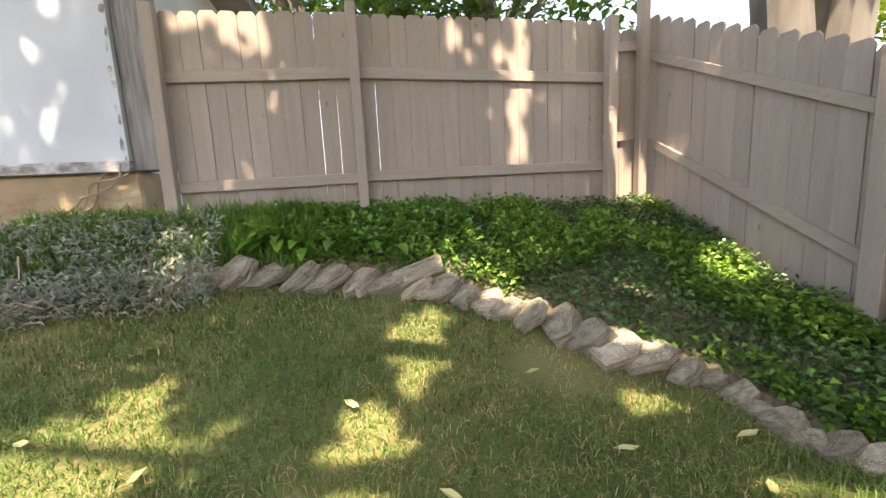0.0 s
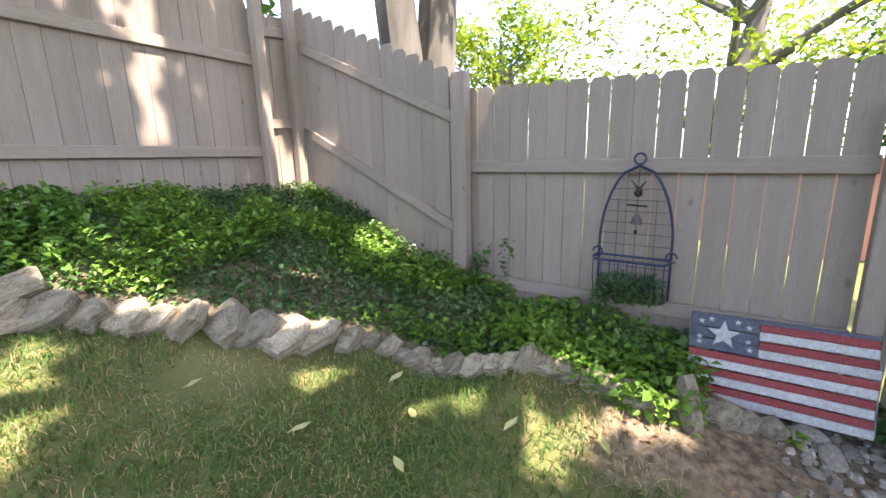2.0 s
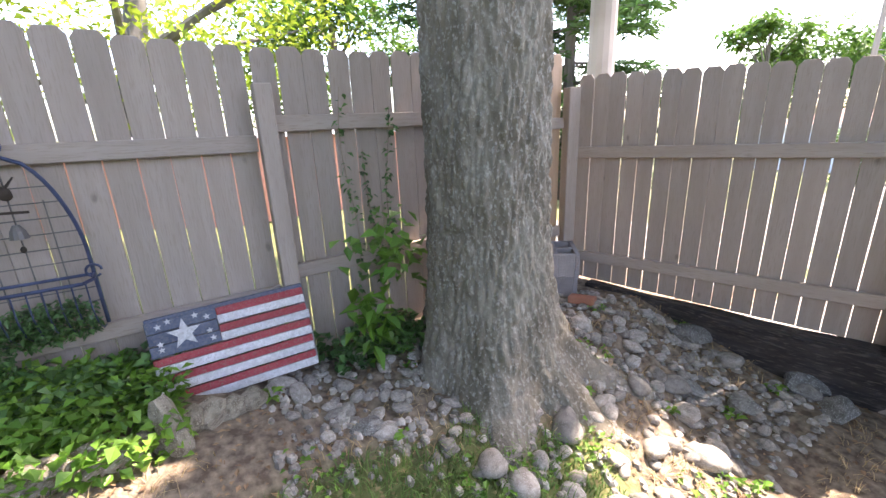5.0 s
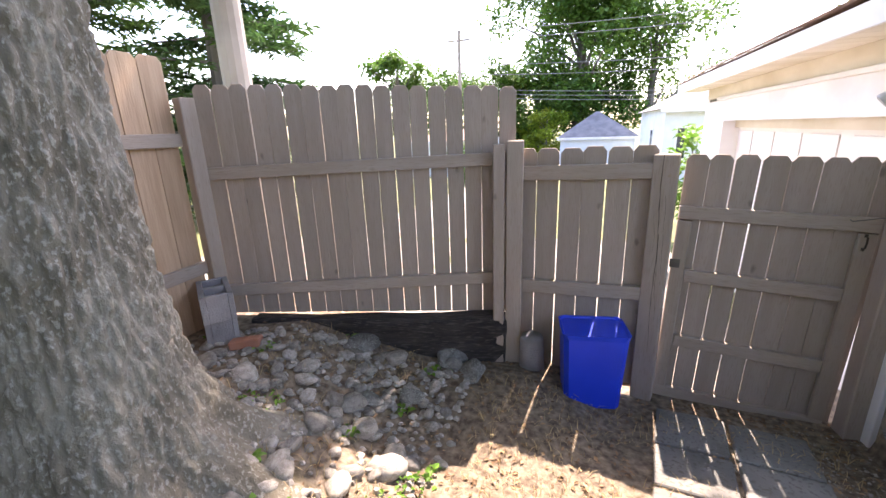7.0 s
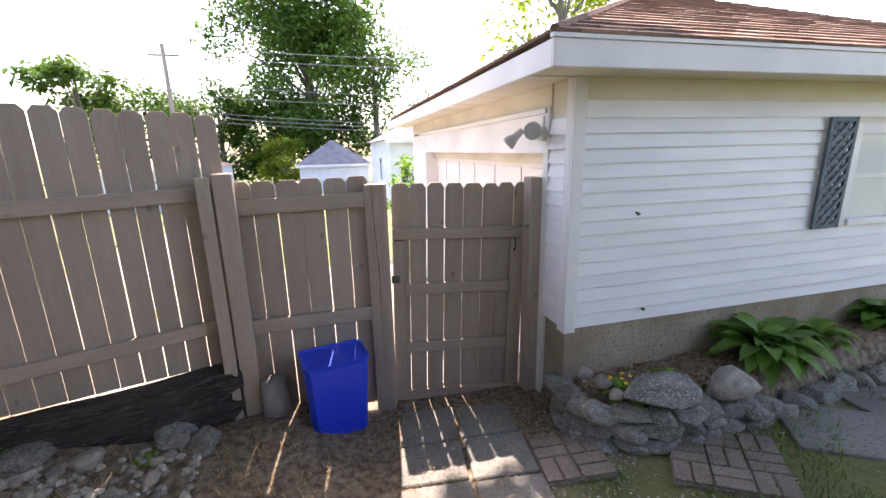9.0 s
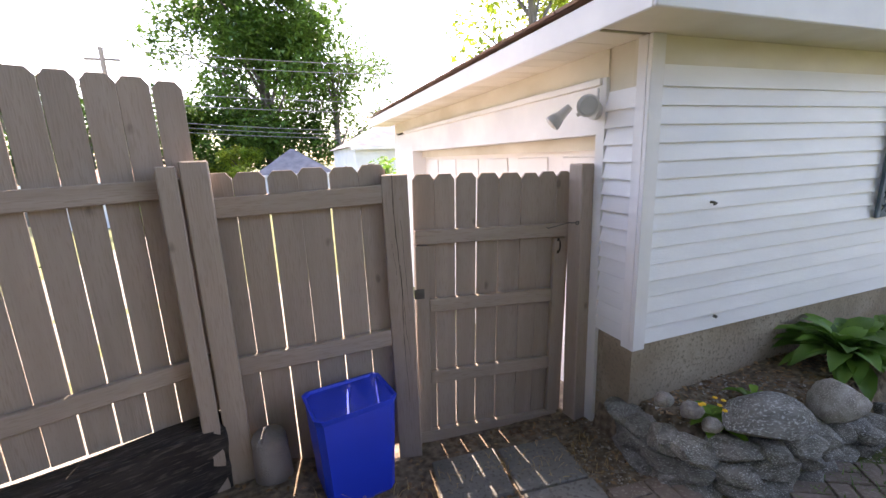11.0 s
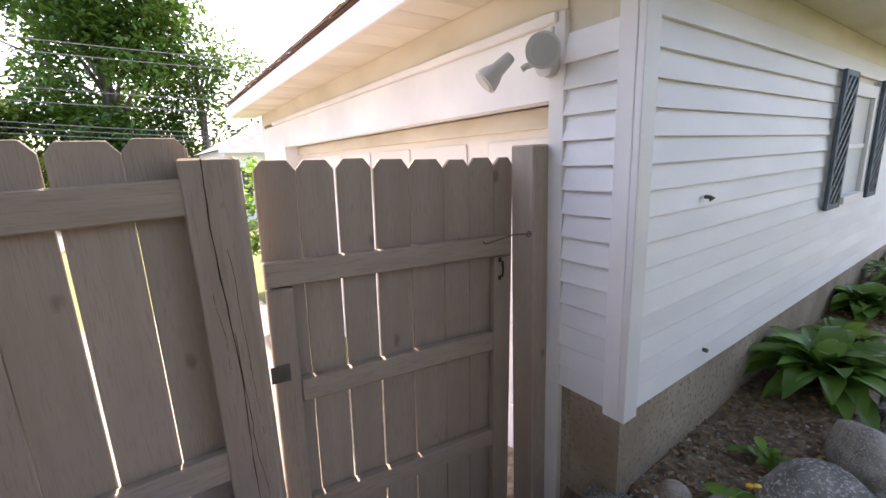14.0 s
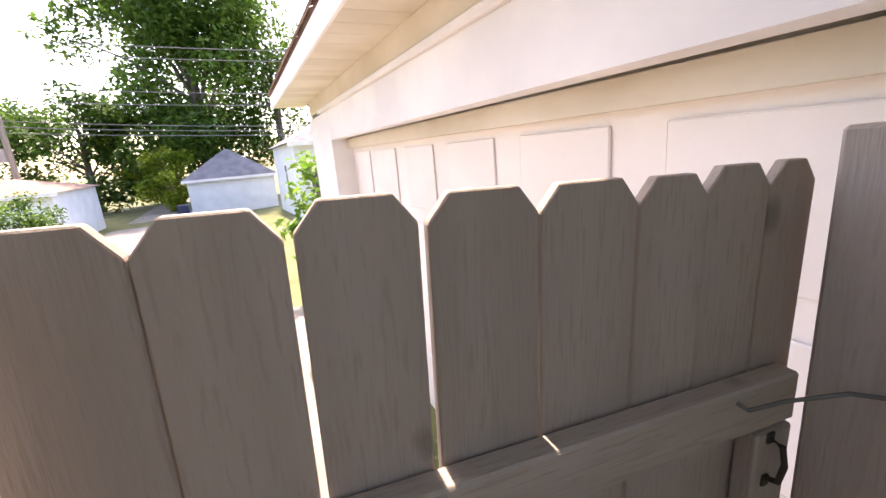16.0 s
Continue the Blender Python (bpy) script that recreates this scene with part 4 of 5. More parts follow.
far_tree(-7.5, -13.5, 9.5, 6, "light-leaved tree rising behind the garage roof", M_LIMELEAF, 3000, 0.24, 18, 0.2, 0.5)
far_tree(-16, -3.5, 9, 6, "light-leaved tree behind the house", M_LIMELEAF, 3000, 0.26, 19, 0.2, 0.4)

# ---- far buildings, alley, poles ----
M_FARWALL = mat("pale blue white clapboard", (0.60, 0.64, 0.68), (0.70, 0.73, 0.77), 1.5, 0.6, 0.1, rand=0.02)


def small_house(name, label, x0, x1, y0, y1, z0, z1, ridge, windows=(), roofmat=M_GREYROOF, wallmat=None, door=None, over=0.25):
    ob = thing(name, label, "building")
    part("wall", box(x0, x1, y0, y1, z0, z1), wallmat or M_FARWALL, ob)
    cx2, cy2 = (x0 + x1) / 2, (y0 + y1) / 2
    hx, hy = (x1 - x0) / 2 + over, (y1 - y0) / 2 + over
    k = min(hx, hy) * 0.96
    v = [(cx2 - hx, cy2 - hy, z1), (cx2 + hx, cy2 - hy, z1), (cx2 + hx, cy2 + hy, z1), (cx2 - hx, cy2 + hy, z1),
         (cx2 - hx + k, cy2 - hy + k, ridge), (cx2 + hx - k, cy2 - hy + k, ridge), (cx2 + hx - k, cy2 + hy - k, ridge), (cx2 - hx + k, cy2 + hy - k, ridge)]
    part("roof", (v, [(0, 1, 5, 4), (1, 2, 6, 5), (2, 3, 7, 6), (3, 0, 4, 7), (4, 5, 6, 7), (3, 2, 1, 0)]), roofmat, ob)
    part("fascia", box(cx2 - hx, cx2 + hx, cy2 + hy - 0.03, cy2 + hy + 0.02, z1 - 0.16, z1 - 0.002), M_TRIM, ob)
    for wx0, wx1, wz0, wz1, face in windows:
        if face == "n":
            w = part("window", box(wx0 - 0.08, wx1 + 0.08, y1, y1 + 0.04, wz0 - 0.08, wz1 + 0.08), M_TRIM, ob)
            part("pane", box(wx0, wx1, y1 + 0.041, y1 + 0.05, wz0, wz1), M_DARKPANE, w)
        else:
            w = part("window", box(x1, x1 + 0.04, wx0 - 0.08, wx1 + 0.08, wz0 - 0.08, wz1 + 0.08), M_TRIM, ob)
            part("pane", box(x1 + 0.041, x1 + 0.05, wx0, wx1, wz0, wz1), M_DARKPANE, w)
    return ob


small_house("neighbor_garage", "pale blue-white garage with grey hip roof on the alley", -3.3, 1.7, -38, -33, -2.2, 0.72, 2.5)
small_house("neighbor_house", "white clapboard outbuilding with a dark window", -8.5, -3.2, -30, -22, -2.0, 2.15, 3.6, [(-4.1, -3.75, 0.0, 1.3, "n"), (-25.5, -24.9, 0.0, 1.2, "e")])
small_house("alley_garage", "low pale garage with reddish roof across the alley", 6.3, 11.5, -34, -27, -2.2, 0.9, 1.6, roofmat=M_SHINGLE)
small_house("dwelling_house", "white clapboard house with dark porch roof", -22, -13.6, -8, 1.0, -0.4, 5.4, 8.0, [(-4.4, -3.6, 3.0, 4.4, "e"), (-1.6, -0.8, 3.0, 4.4, "e")])
porch = thing("porch", "porch with white posts and dark roof", "porch")
part("porch_roof", box(-13.58, -12.0, -6.5, -1.0, 2.55, 2.75), M_GREYROOF, porch)
for y in (-6.3, -3.7, -1.2):
    part("porch_post", box(-12.25, -12.1, y - 0.07, y + 0.07, -0.2, 2.549), M_TRIM, porch)
part("lattice_skirt", box(-12.3, -12.26, -6.3, -1.2, -0.3, 0.55), M_BLOCK, porch)
small_house("red_house", "salmon-walled building glimpsed through the fence slits", 7.5, 12, -4.2, 1.6, -0.5, 1.55, 1.7, wallmat=M_SALMON)
for i in range(6):
    st = part("stepping_slab", box(-0.45, 0.45, -0.2, 0.2, 0, 0.06, 0.01), M_CONC)
    sx = -7.4 - i * 0.75
    st.matrix_basis = pose(sx, -2.05 - 0.07 * i, ground_z(sx, -2.05 - 0.07 * i) + 0.01, 0, 0, 90)
    tagged(st, "pale concrete stepping slab in the grass", "stepping stone", "slabs toward the house")

ry = list(np.arange(-90, -8.9, 1.5))
rv = [(x, y, ground_z(x, y) + 0.05) for y in ry for x in (2.3, 3.8, 5.4)]
rf = [(3 * j + i, 3 * j + i + 1, 3 * j + i + 4, 3 * j + i + 3) for j in range(len(ry) - 1) for i in (0, 1)]
road = part("road", (rv, rf), M_ROAD)
tagged(road, "pale gravel alley running between backyards", "alley", kind="structure")
dx, dy2 = list(np.linspace(-1.25, 5.4, 12)), list(np.linspace(-9.3, -3.78, 10))
dv = [(x, y, ground_z(x, y) + 0.035) for y in dy2 for x in dx]
drive = part("driveway", (dv, [(12 * j + i, 12 * j + i + 1, 12 * j + i + 13, 12 * j + i + 12) for j in range(9) for i in range(11)]), M_ROAD)
tagged(drive, "pale gravel driveway between garage and alley", "driveway", kind="structure")
rc = part("wheelie_bin", box(-0.3, 0.3, -0.35, 0.35, 0, 1.0, 0.04), M_DARKBIN)
rc.matrix_basis = pose(2.0, -31.5, ground_z(2.0, -31.5))
tagged(rc, "dark navy wheeled bin by the alley garage", "bin")


def utility_pole(x, y, h, r, label, arms=True, material=M_POLE, lean=0.0):
    ob = thing("utility_pole", label, "utility pole", x, y, ground_z(x, y) - 0.3)
    part("pole", tube([(0, 0, 0), (lean, 0, h)], [r * 1.2, r], 14), material, ob)
    if arms:
        part("crossarm", box(-0.9 + lean, 0.9 + lean, -0.06, 0.06, h - 0.75, h - 0.62), material, ob)
        part("transformer", tube([(0.3 + lean * 0.5, 0, h * 0.42), (0.3 + lean * 0.5, 0, h * 0.42 + 0.7)], 0.2, 12), M_METALPOLE, ob)
    return ob


utility_pole(9.4, -33.7, 10.6, 0.13, "tall weathered wooden utility pole with cross arm")
utility_pole(4.45, -5.15, 9.0, 0.15, "smooth grey pole behind the fence corner", False, M_METALPOLE)
for k, (za, zb, xa) in enumerate(((8.6, 8.2, -28), (8.0, 7.6, -28), (6.3, 5.6, -26), (5.6, 5.0, -26), (4.6, 3.4, -26), (4.3, 3.2, -26), (4.0, 3.0, -26))):
    pts = []
    for i in range(13):
        q = i / 12
        pts.append((9.4 + (xa - 9.4) * q, -33.7 + 6 * q, za + (zb - za) * q - 1.1 * 4 * q * (1 - q) * 0.6))
    w = part("overhead_wire", tube(pts, 0.022, 5), M_WIRE)
    tagged(w, "thin sagging overhead cable above the alley", "cable", "overhead cables")
for k in range(3):
    pts = []
    for i in range(9):
        q = i / 8
        pts.append((9.4 + (16 - 9.4) * q, -33.7 + 26 * q, 8.2 - 0.7 * k + 0.4 * q - 1.6 * q * (1 - q)))
    w = part("overhead_wire", tube(pts, 0.012, 5), M_WIRE)
    tagged(w, "thin sagging overhead cable above the alley", "cable", "overhead cables")

# ---- flag, trellis, bin and small things ----
flag = thing("wooden_flag", "weathered wooden slat flag leaning on the fence, red and white", "garden decoration", 2.66, 0.115, 0.30, -92)
flag.matrix_basis = flag.matrix_basis @ pose(0, 0, 0, -14, 0, 0) @ pose(0, 0, 0, 0, -2.0, 0)
FW, SH = 0.765, 0.0465
rf2 = random.Random(8)
for i in range(10):
    z0 = SH * (9 - i)
    x0 = 0.315 if i < 4 else 0.0
    o = part("slat", box(x0 + 0.001, FW + rf2.uniform(-0.006, 0.006), 0, 0.016, z0 + 0.001, z0 + SH - (0.007 if i % 2 == 0 else 0.001), 0.003), M_RED if i % 2 == 0 else M_WHITEWOOD, flag)
    o.location.y = rf2.uniform(-0.002, 0.002)
for i in range(3):
    h = SH * 4 / 3
    part("canton_slat", box(0, 0.314, 0, 0.016, SH * 6 + h * i + 0.002, SH * 6 + h * (i + 1) - 0.002, 0.003), M_NAVY, flag, "faded navy slat")
for x in (0.06, 0.74):
    part("batten", box(x - 0.03, x + 0.03, 0.019, 0.04, 0.01, SH * 10 - 0.01), M_GREYWOOD, flag)
part("top_board", box(0.0, FW, 0.019, 0.06, SH * 10 - 0.03, SH * 10 + 0.012, 0.003), M_NAVY, flag)


def star(cx, cz, r, label):
    bm = bmesh.new()
    f = bm.faces.new([bm.verts.new((cx + math.sin(math.pi * k / 5) * (r if k % 2 == 0 else r * 0.42), -0.0055, cz + math.cos(math.pi * k / 5) * (r if k % 2 == 0 else r * 0.42))) for k in range(10)])
    e = bmesh.ops.extrude_face_region(bm, geom=[f])
    for v in e["geom"]:
        if isinstance(v, bmesh.types.BMVert):
            v.co.y += 0.005
    part("star", bm, M_WHITEWOOD, flag, label)


star(0.16, SH * 8, 0.078, "large worn white star")
for x, z in ((0.055, 9.3), (0.10, 9.65), (0.22, 9.65), (0.27, 9.2), (0.05, 7.4), (0.05, 6.8), (0.27, 7.6), (0.28, 6.7)):
    star(x, SH * z, 0.017, "small white star")

tr = thing("wall_trellis", "arched dark-blue iron trellis with planter basket on the fence", "trellis", E_X - 0.03, 0.69, 0.78, -90)
TW, TH = 0.42, 0.80


def arch_x(z):
    """Half width of the pointed arch at height z."""
    if z < 0.35:
        return TW / 2
    q = (z - 0.35) / (TH - 0.35)
    return TW / 2 * math.sqrt(max(0, 1 - q ** 1.7))


for s in (-1, 1):
    pts = [(TW / 2 + s * arch_x(z), 0, z) for z in np.linspace(-0.02, TH, 22)]
    part("arch", tube(pts, 0.0085, 8), M_IRON, tr)
    part("scroll", tube([(TW / 2 + s * (TW / 2 + 0.005 + 0.03 * math.cos(a)), -0.02, 0.255 + 0.03 * math.sin(a)) for a in np.linspace(0, 5.5, 14)], 0.006, 6), M_IRON, tr)
part("ring", tube([(TW / 2 + 0.032 * math.cos(a), 0, TH + 0.04 + 0.032 * math.sin(a)) for a in np.linspace(0, 6.28, 20)], 0.0065, 6), M_IRON, tr)
for z in (0.10, 0.17, 0.31, 0.38, 0.45, 0.52, 0.59, 0.66):
    h = arch_x(z)
    part("crossbar", tube([(TW / 2 - h, 0.004, z), (TW / 2 + h, 0.004, z)], 0.003, 6), M_RUST, tr)
for x in (-0.11, 0.0, 0.11):
    part("upright", tube([(TW / 2 + x, 0.006, -0.02), (TW / 2 + x, 0.006, 0.60 if x else 0.76)], 0.003, 6), M_RUST, tr)
part("basket_rim", tube([(0, 0, 0.235), (-0.01, -0.10, 0.235), (0.02, -0.16, 0.235), (TW - 0.02, -0.16, 0.235), (TW + 0.01, -0.10, 0.235), (TW, 0, 0.235)], 0.0085, 8), M_IRON, tr)
for i in range(9):
    x = 0.01 + (TW - 0.02) * i / 8
    part("basket_rib", tube([(x, -0.16, 0.235), (x, -0.165, 0.12), (x, -0.13, 0.03), (x, -0.06, -0.02), (x, 0, -0.03)], 0.0035, 6), M_IRON, tr)
part("rim_back", tube([(0, 0, 0.235), (TW, 0, 0.235)], 0.0075, 8), M_IRON, tr)

rb = np.random.default_rng(5)
pts = np.stack([rb.uniform(E_X - 0.19, E_X - 0.06, 1100), rb.uniform(0.29, 0.67, 1100), rb.uniform(0.75, 0.92, 1100)], 1)
pts[:, 2] = 0.79 + (pts[:, 2] - 0.79) * np.clip(np.abs(np.sin((pts[:, 1] - 0.25) * 7)) + 0.4, 0, 1)
bp = part("basket_plant", leaves(pts, 0.2, 0.032, rb, 0.6), M_IVY)
tagged(bp, "small trailing green plant filling the trellis basket", "plant")
pts = np.stack([rb.uniform(E_X - 0.2, E_X - 0.12, 140), rb.uniform(0.60, 0.70, 140), rb.uniform(0.62, 0.82, 140)], 1)
part("trailing_stems", leaves(pts, -0.4, 0.03, rb, 0.6), M_IVY, bp)
ch2 = thing("wind_chime", "small dark metal wind chime hanging on the trellis", "wind chime", E_X - 0.07, 0.47, 1.42)
part("bird", stone(0.02, 0.03, 0.028, 3, 0.3), M_CRACK, ch2)
part("wing", tube([(0, -0.04, 0.07), (0, 0, 0.02), (0, 0.045, 0.075)], [0.003, 0.012, 0.003], 6), M_CRACK, ch2)
part("disc", tube([(0, 0.06, -0.075), (0, -0.055, -0.08)], [0.006, 0.006], 8), M_CRACK, ch2)
part("cord", tube([(0, 0, 0.14), (0, 0, -0.22)], 0.0015, 4), M_CRACK, ch2)
part("bell", tube([(0, 0, -0.13), (0, 0, -0.155), (0, 0, -0.19)], [0.012, 0.026, 0.034], 12), M_RUST, ch2)
part("clapper", stone(0.012, 0.012, 0.016, 6), M_CRACK, ch2).location = (0, 0, -0.24)

# blue recycling bin
bin_ob = thing("recycling_bin", "empty royal-blue plastic recycling bin by the gate", "bin", 0.215, -3.40, ground_z(0.2, -3.4) - 0.005, 189)


def shell(w0, d0, w1, d1, h, t):
    bm = bmesh.new()
    ring = lambda w, d, z: [bm.verts.new((x, y, z)) for x, y in ((-w / 2 + 0.03, -d / 2), (w / 2 - 0.03, -d / 2), (w / 2, -d / 2 + 0.03), (w / 2, d / 2 - 0.03), (w / 2 - 0.03, d / 2), (-w / 2 + 0.03, d / 2), (-w / 2, d / 2 - 0.03), (-w / 2, -d / 2 + 0.03))]
    rs = [ring(w0, d0, 0), ring(w1, d1, h), ring(w1 - t, d1 - t, h), ring(w0 - t, d0 - t, t)]
    for a, b4 in zip(rs, rs[1:]):
        for k in range(8):
            bm.faces.new((a[k], a[(k + 1) % 8], b4[(k + 1) % 8], b4[k]))
    bm.faces.new(rs[0][::-1])
    bm.faces.new(rs[3])
    return bm


part("tub", shell(0.365, 0.25, 0.415, 0.30, 0.55, 0.008), M_BIN, bin_ob)
part("rim", shell(0.418, 0.303, 0.435, 0.32, 0.035, 0.0225), M_BIN, bin_ob).location.z = 0.522
for s in (-1, 1):
    part("rim_tab", box(s * 0.11 - 0.02, s * 0.11 + 0.02, 0.142, 0.156, 0.48, 0.521, 0.003), M_BIN, bin_ob)
part("emblem", box(-0.06, 0.06, 0.1335, 0.1375, 0.26, 0.36, 0.001), M_BIN, bin_ob)

can = thing("concrete_stub", "short grey concrete cylinder beside the fence post", "concrete block", 0.63, -3.53, ground_z(0.63, -3.53) - 0.03)
part("cylinder", tube([(0, 0, 0), (0, 0, 0.02), (0.005, 0, 0.26), (0.005, 0, 0.285)], [0.09, 0.095, 0.088, 0.078], 20, None, 0.05), M_BLOCK, can, smooth_faces=True)

tie = thing("railroad_tie", "charred black railroad tie along the fence foot", "timber", 0.80, -3.46, -0.02, 163.5)
bm = bmesh.new()
box(-1.95, 0, -0.075, 0.075, -0.42, 0.0, 0.012, bm)
bmesh.ops.subdivide_edges(bm, edges=bm.edges[:], cuts=7, use_grid_fill=True)
for v in bm.verts:
    v.co += Vector((0, noise.noise(v.co * Vector((2, 9, 9))), noise.noise(v.co * Vector((2, 8, 8)) + Vector((9, 0, 0))))) * 0.022
for v in bm.verts:
    v.co.x = -v.co.x
tie.matrix_basis = pose(0.84, -3.60, 0.212, 0, -1.7, 17.8)
part("timber", bm, M_TIE, tie)

cb = thing("cinder_block", "grey cinder blocks stacked by the corner post", "cinder block", 2.76, -2.75, ground_z(2.76, -2.75) - 0.02, -40)
for k, z in ((0, 0), (1, 0.195)):
    bm = box(-0.2, 0.2, -0.1, -0.065, z, z + 0.19, 0.004)
    for bx in ((-0.2, 0.2, 0.065, 0.1), (-0.2, -0.165, -0.064, 0.064), (0.165, 0.2, -0.064, 0.064), (-0.02, 0.02, -0.064, 0.064)):
        box(*bx, z, z + 0.19, 0.003, bm)
    part("block", bm, M_BLOCK, cb).location.x = -0.05 * k
rbk = part("red_brick", box(-0.1, 0.1, -0.047, 0.047, 0, 0.06, 0.008), M_REDBRICK)
rbk.matrix_basis = pose(2.42, -2.62, ground_z(2.42, -2.62) + 0.02, 6, 3, 25)
tagged(rbk, "old red brick lying in the rock pile", "brick")

# ---- stones ----


def split_slab(seed):
    """A flat piece of split limestone, unit size, with broken edges."""
    rng = random.Random(seed)
    n = rng.choice((6, 7, 8))
    rad = [rng.uniform(0.36, 0.56) for _ in range(n)]
    turn = [2 * math.pi * (k + rng.uniform(-0.28, 0.28)) / n for k in range(n)]
    bm = bmesh.new()
    rings = []
    for z, q in ((-0.5, 0.86), (-0.28, 1.0), (0.02, 0.95), (0.3, 0.99), (0.5, 0.84)):
        rings.append([bm.verts.new((math.cos(a) * r * q * rng.uniform(0.93, 1.05), math.sin(a) * r * q * rng.uniform(0.93, 1.05), z + rng.uniform(-0.1, 0.1))) for a, r in zip(turn, rad)])
    for a, b2 in zip(rings, rings[1:]):
        for k in range(n):
            bm.faces.new((a[k], a[(k + 1) % n], b2[(k + 1) % n], b2[k]))
    for ring, z, flip in ((rings[0], -0.52, True), (rings[-1], 0.55, False)):
        mid = [bm.verts.new(v.co * rng.uniform(0.4, 0.6) + Vector((0, 0, z * 0.5 + rng.uniform(-0.06, 0.06)))) for v in ring]
        c = bm.verts.new((rng.uniform(-0.05, 0.05), rng.uniform(-0.05, 0.05), z + rng.uniform(-0.05, 0.05)))
        for k in range(n):
            bm.faces.new((ring[k], ring[(k + 1) % n], mid[(k + 1) % n], mid[k]))
            bm.faces.new((mid[k], mid[(k + 1) % n], c))
    return bm


flatmeshes = []
for i in range(12):
    o = part("border_stone", split_slab(40 + i), M_LIME)
    flatmeshes.append(o.data)
    bpy.data.objects.remove(o)
rivermeshes = []
for i in range(12):
    o = part("river_stone", stone(0.5, 0.5, 0.5, 70 + i, 0.35, 2), M_RIVER, smooth_faces=True)
    rivermeshes.append(o.data)
    bpy.data.objects.remove(o)
lichmeshes = []
for i in range(8):
    o = part("garden_rock", stone(0.5, 0.5, 0.5, 100 + i, 0.7, 3), M_LICHEN, smooth_faces=False)
    lichmeshes.append(o.data)
    bpy.data.objects.remove(o)


def put(name, me, x, y, z, sx, sy, sz, rx, ry_, rz, label, category, group=""):
    ob = new(name, me)
    ob.matrix_basis = pose(x, y, z, rx, ry_, rz) @ Matrix.Diagonal((sx, sy, sz, 1))
    return tagged(ob, label, category, group)


def along(line, s):
    for (ax, ay), (bx, by) in zip(line, line[1:]):
        d = math.hypot(bx - ax, by - ay)
        if s <= d:
            return ax + (bx - ax) * s / d, ay + (by - ay) * s / d, math.degrees(math.atan2(by - ay, bx - ax))
        s -= d
    return None


rs = random.Random(31)
s = 4.75
while True:
    p = along(BORDER, s)
    if p is None:
        break
    x, y, ang = p
    w = rs.uniform(0.19, 0.35) * (1.0 if y > 1.9 else 0.55)
    h = rs.uniform(0.13, 0.23) * (1.0 if y > 1.9 else 0.62)
    put("border_stone", rs.choice(flatmeshes), x, y + rs.uniform(-0.02, 0.02), lawn(x, y) + h * 0.36, w * 1.3, h * rs.uniform(1.1, 1.5), rs.uniform(0.07, 0.12), rs.uniform(15, 48), rs.uniform(-38, -8), ang + rs.uniform(-14, 14),
        "tilted tan limestone edging the flower bed", "stone", "limestone border of the bed")
    if rs.random() < 0.35:
        put("border_stone", rs.choice(flatmeshes), x + rs.uniform(-0.05, 0.05), y - 0.07, lawn(x, y) + 0.02, rs.uniform(0.08, 0.14), 0.09, 0.07, rs.uniform(-20, 20), 0, rs.uniform(0, 180),
            "small tan limestone at the bed's edge", "stone", "limestone border of the bed")
    s += w * rs.uniform(0.55, 0.78)
put("border_stone", flatmeshes[3], 2.33, 0.06, lawn(2.33, 0.06) + 0.09, 0.13, 0.10, 0.27, 8, 22, 60, "upright cream limestone sliver by the flag", "stone", "limestone border of the bed")
put("border_stone", flatmeshes[5], 0.42, 2.98, lawn(0.42, 2.98) + 0.13, 0.46, 0.26, 0.14, -30, -14, 5, "broad sunlit tan limestone slab in the border", "stone", "limestone border of the bed")
put("white_stone", rivermeshes[0], 0.66, 3.45, ground_z(0.66, 3.45) + 0.10, 0.13, 0.1, 0.09, 0, 0, 20, "small bright white stone among ground cover", "stone")

# river stones under the tree and towards the south fence
count = 0
while count < 295:
    x, y = rs.uniform(0.75, 2.85), rs.uniform(-3.35, -0.35)
    edge = 1.15 + 0.75 * smooth((y + 1.7) / 1.2) + 0.15 * math.sin(y * 5)
    if y < -2.2:
        edge = 1.15
    if x < edge or math.hypot(x - T_X, y - T_Y) < 0.44 or y < -2.98 - (2.9 - x) * 0.32 + 0.22:
        continue
    big = rs.random() < 0.16
    w = rs.uniform(0.10, 0.17) if big else rs.uniform(0.045, 0.10)
    put("river_stone", rs.choice(rivermeshes), x, y, ground_z(x, y) + w * 0.15, w * rs.uniform(1.0, 1.6), w, w * rs.uniform(0.5, 0.8), rs.uniform(-20, 20), rs.uniform(-20, 20), rs.uniform(0, 360),
        "rounded pale grey-tan stone in the rock pile", "stone", "rock pile under the tree")
    count += 1
for x, y, w, dd, h in ((1.22, -3.40, 0.34, 0.26, 0.16), (1.02, -3.24, 0.26, 0.2, 0.09), (1.85, -3.12, 0.36, 0.3, 0.1), (1.35, -2.85, 0.2, 0.15, 0.1), (1.6, -2.7, 0.26, 0.16, 0.09), (2.1, -0.72, 0.2, 0.13, 0.09)):
    put("flat_rock", rs.choice(lichmeshes), x, y, ground_z(x, y) + h * 0.25, w, dd, h, rs.uniform(-14, 14), rs.uniform(-12, 12), rs.uniform(0, 180), "flat grey rock lying among smaller stones", "stone", "flat rocks by the south fence")
for x, y in ((1.20, -2.78), (1.26, -2.84), (1.15, -2.70), (1.1, -2.82)):
    put("river_stone", rivermeshes[2], x, y, ground_z(x, y) + 0.02, 0.085, 0.075, 0.07, 0, 0, rs.uniform(0, 90), "rounded tan stone at the edge of the pile", "stone", "rock pile under the tree")

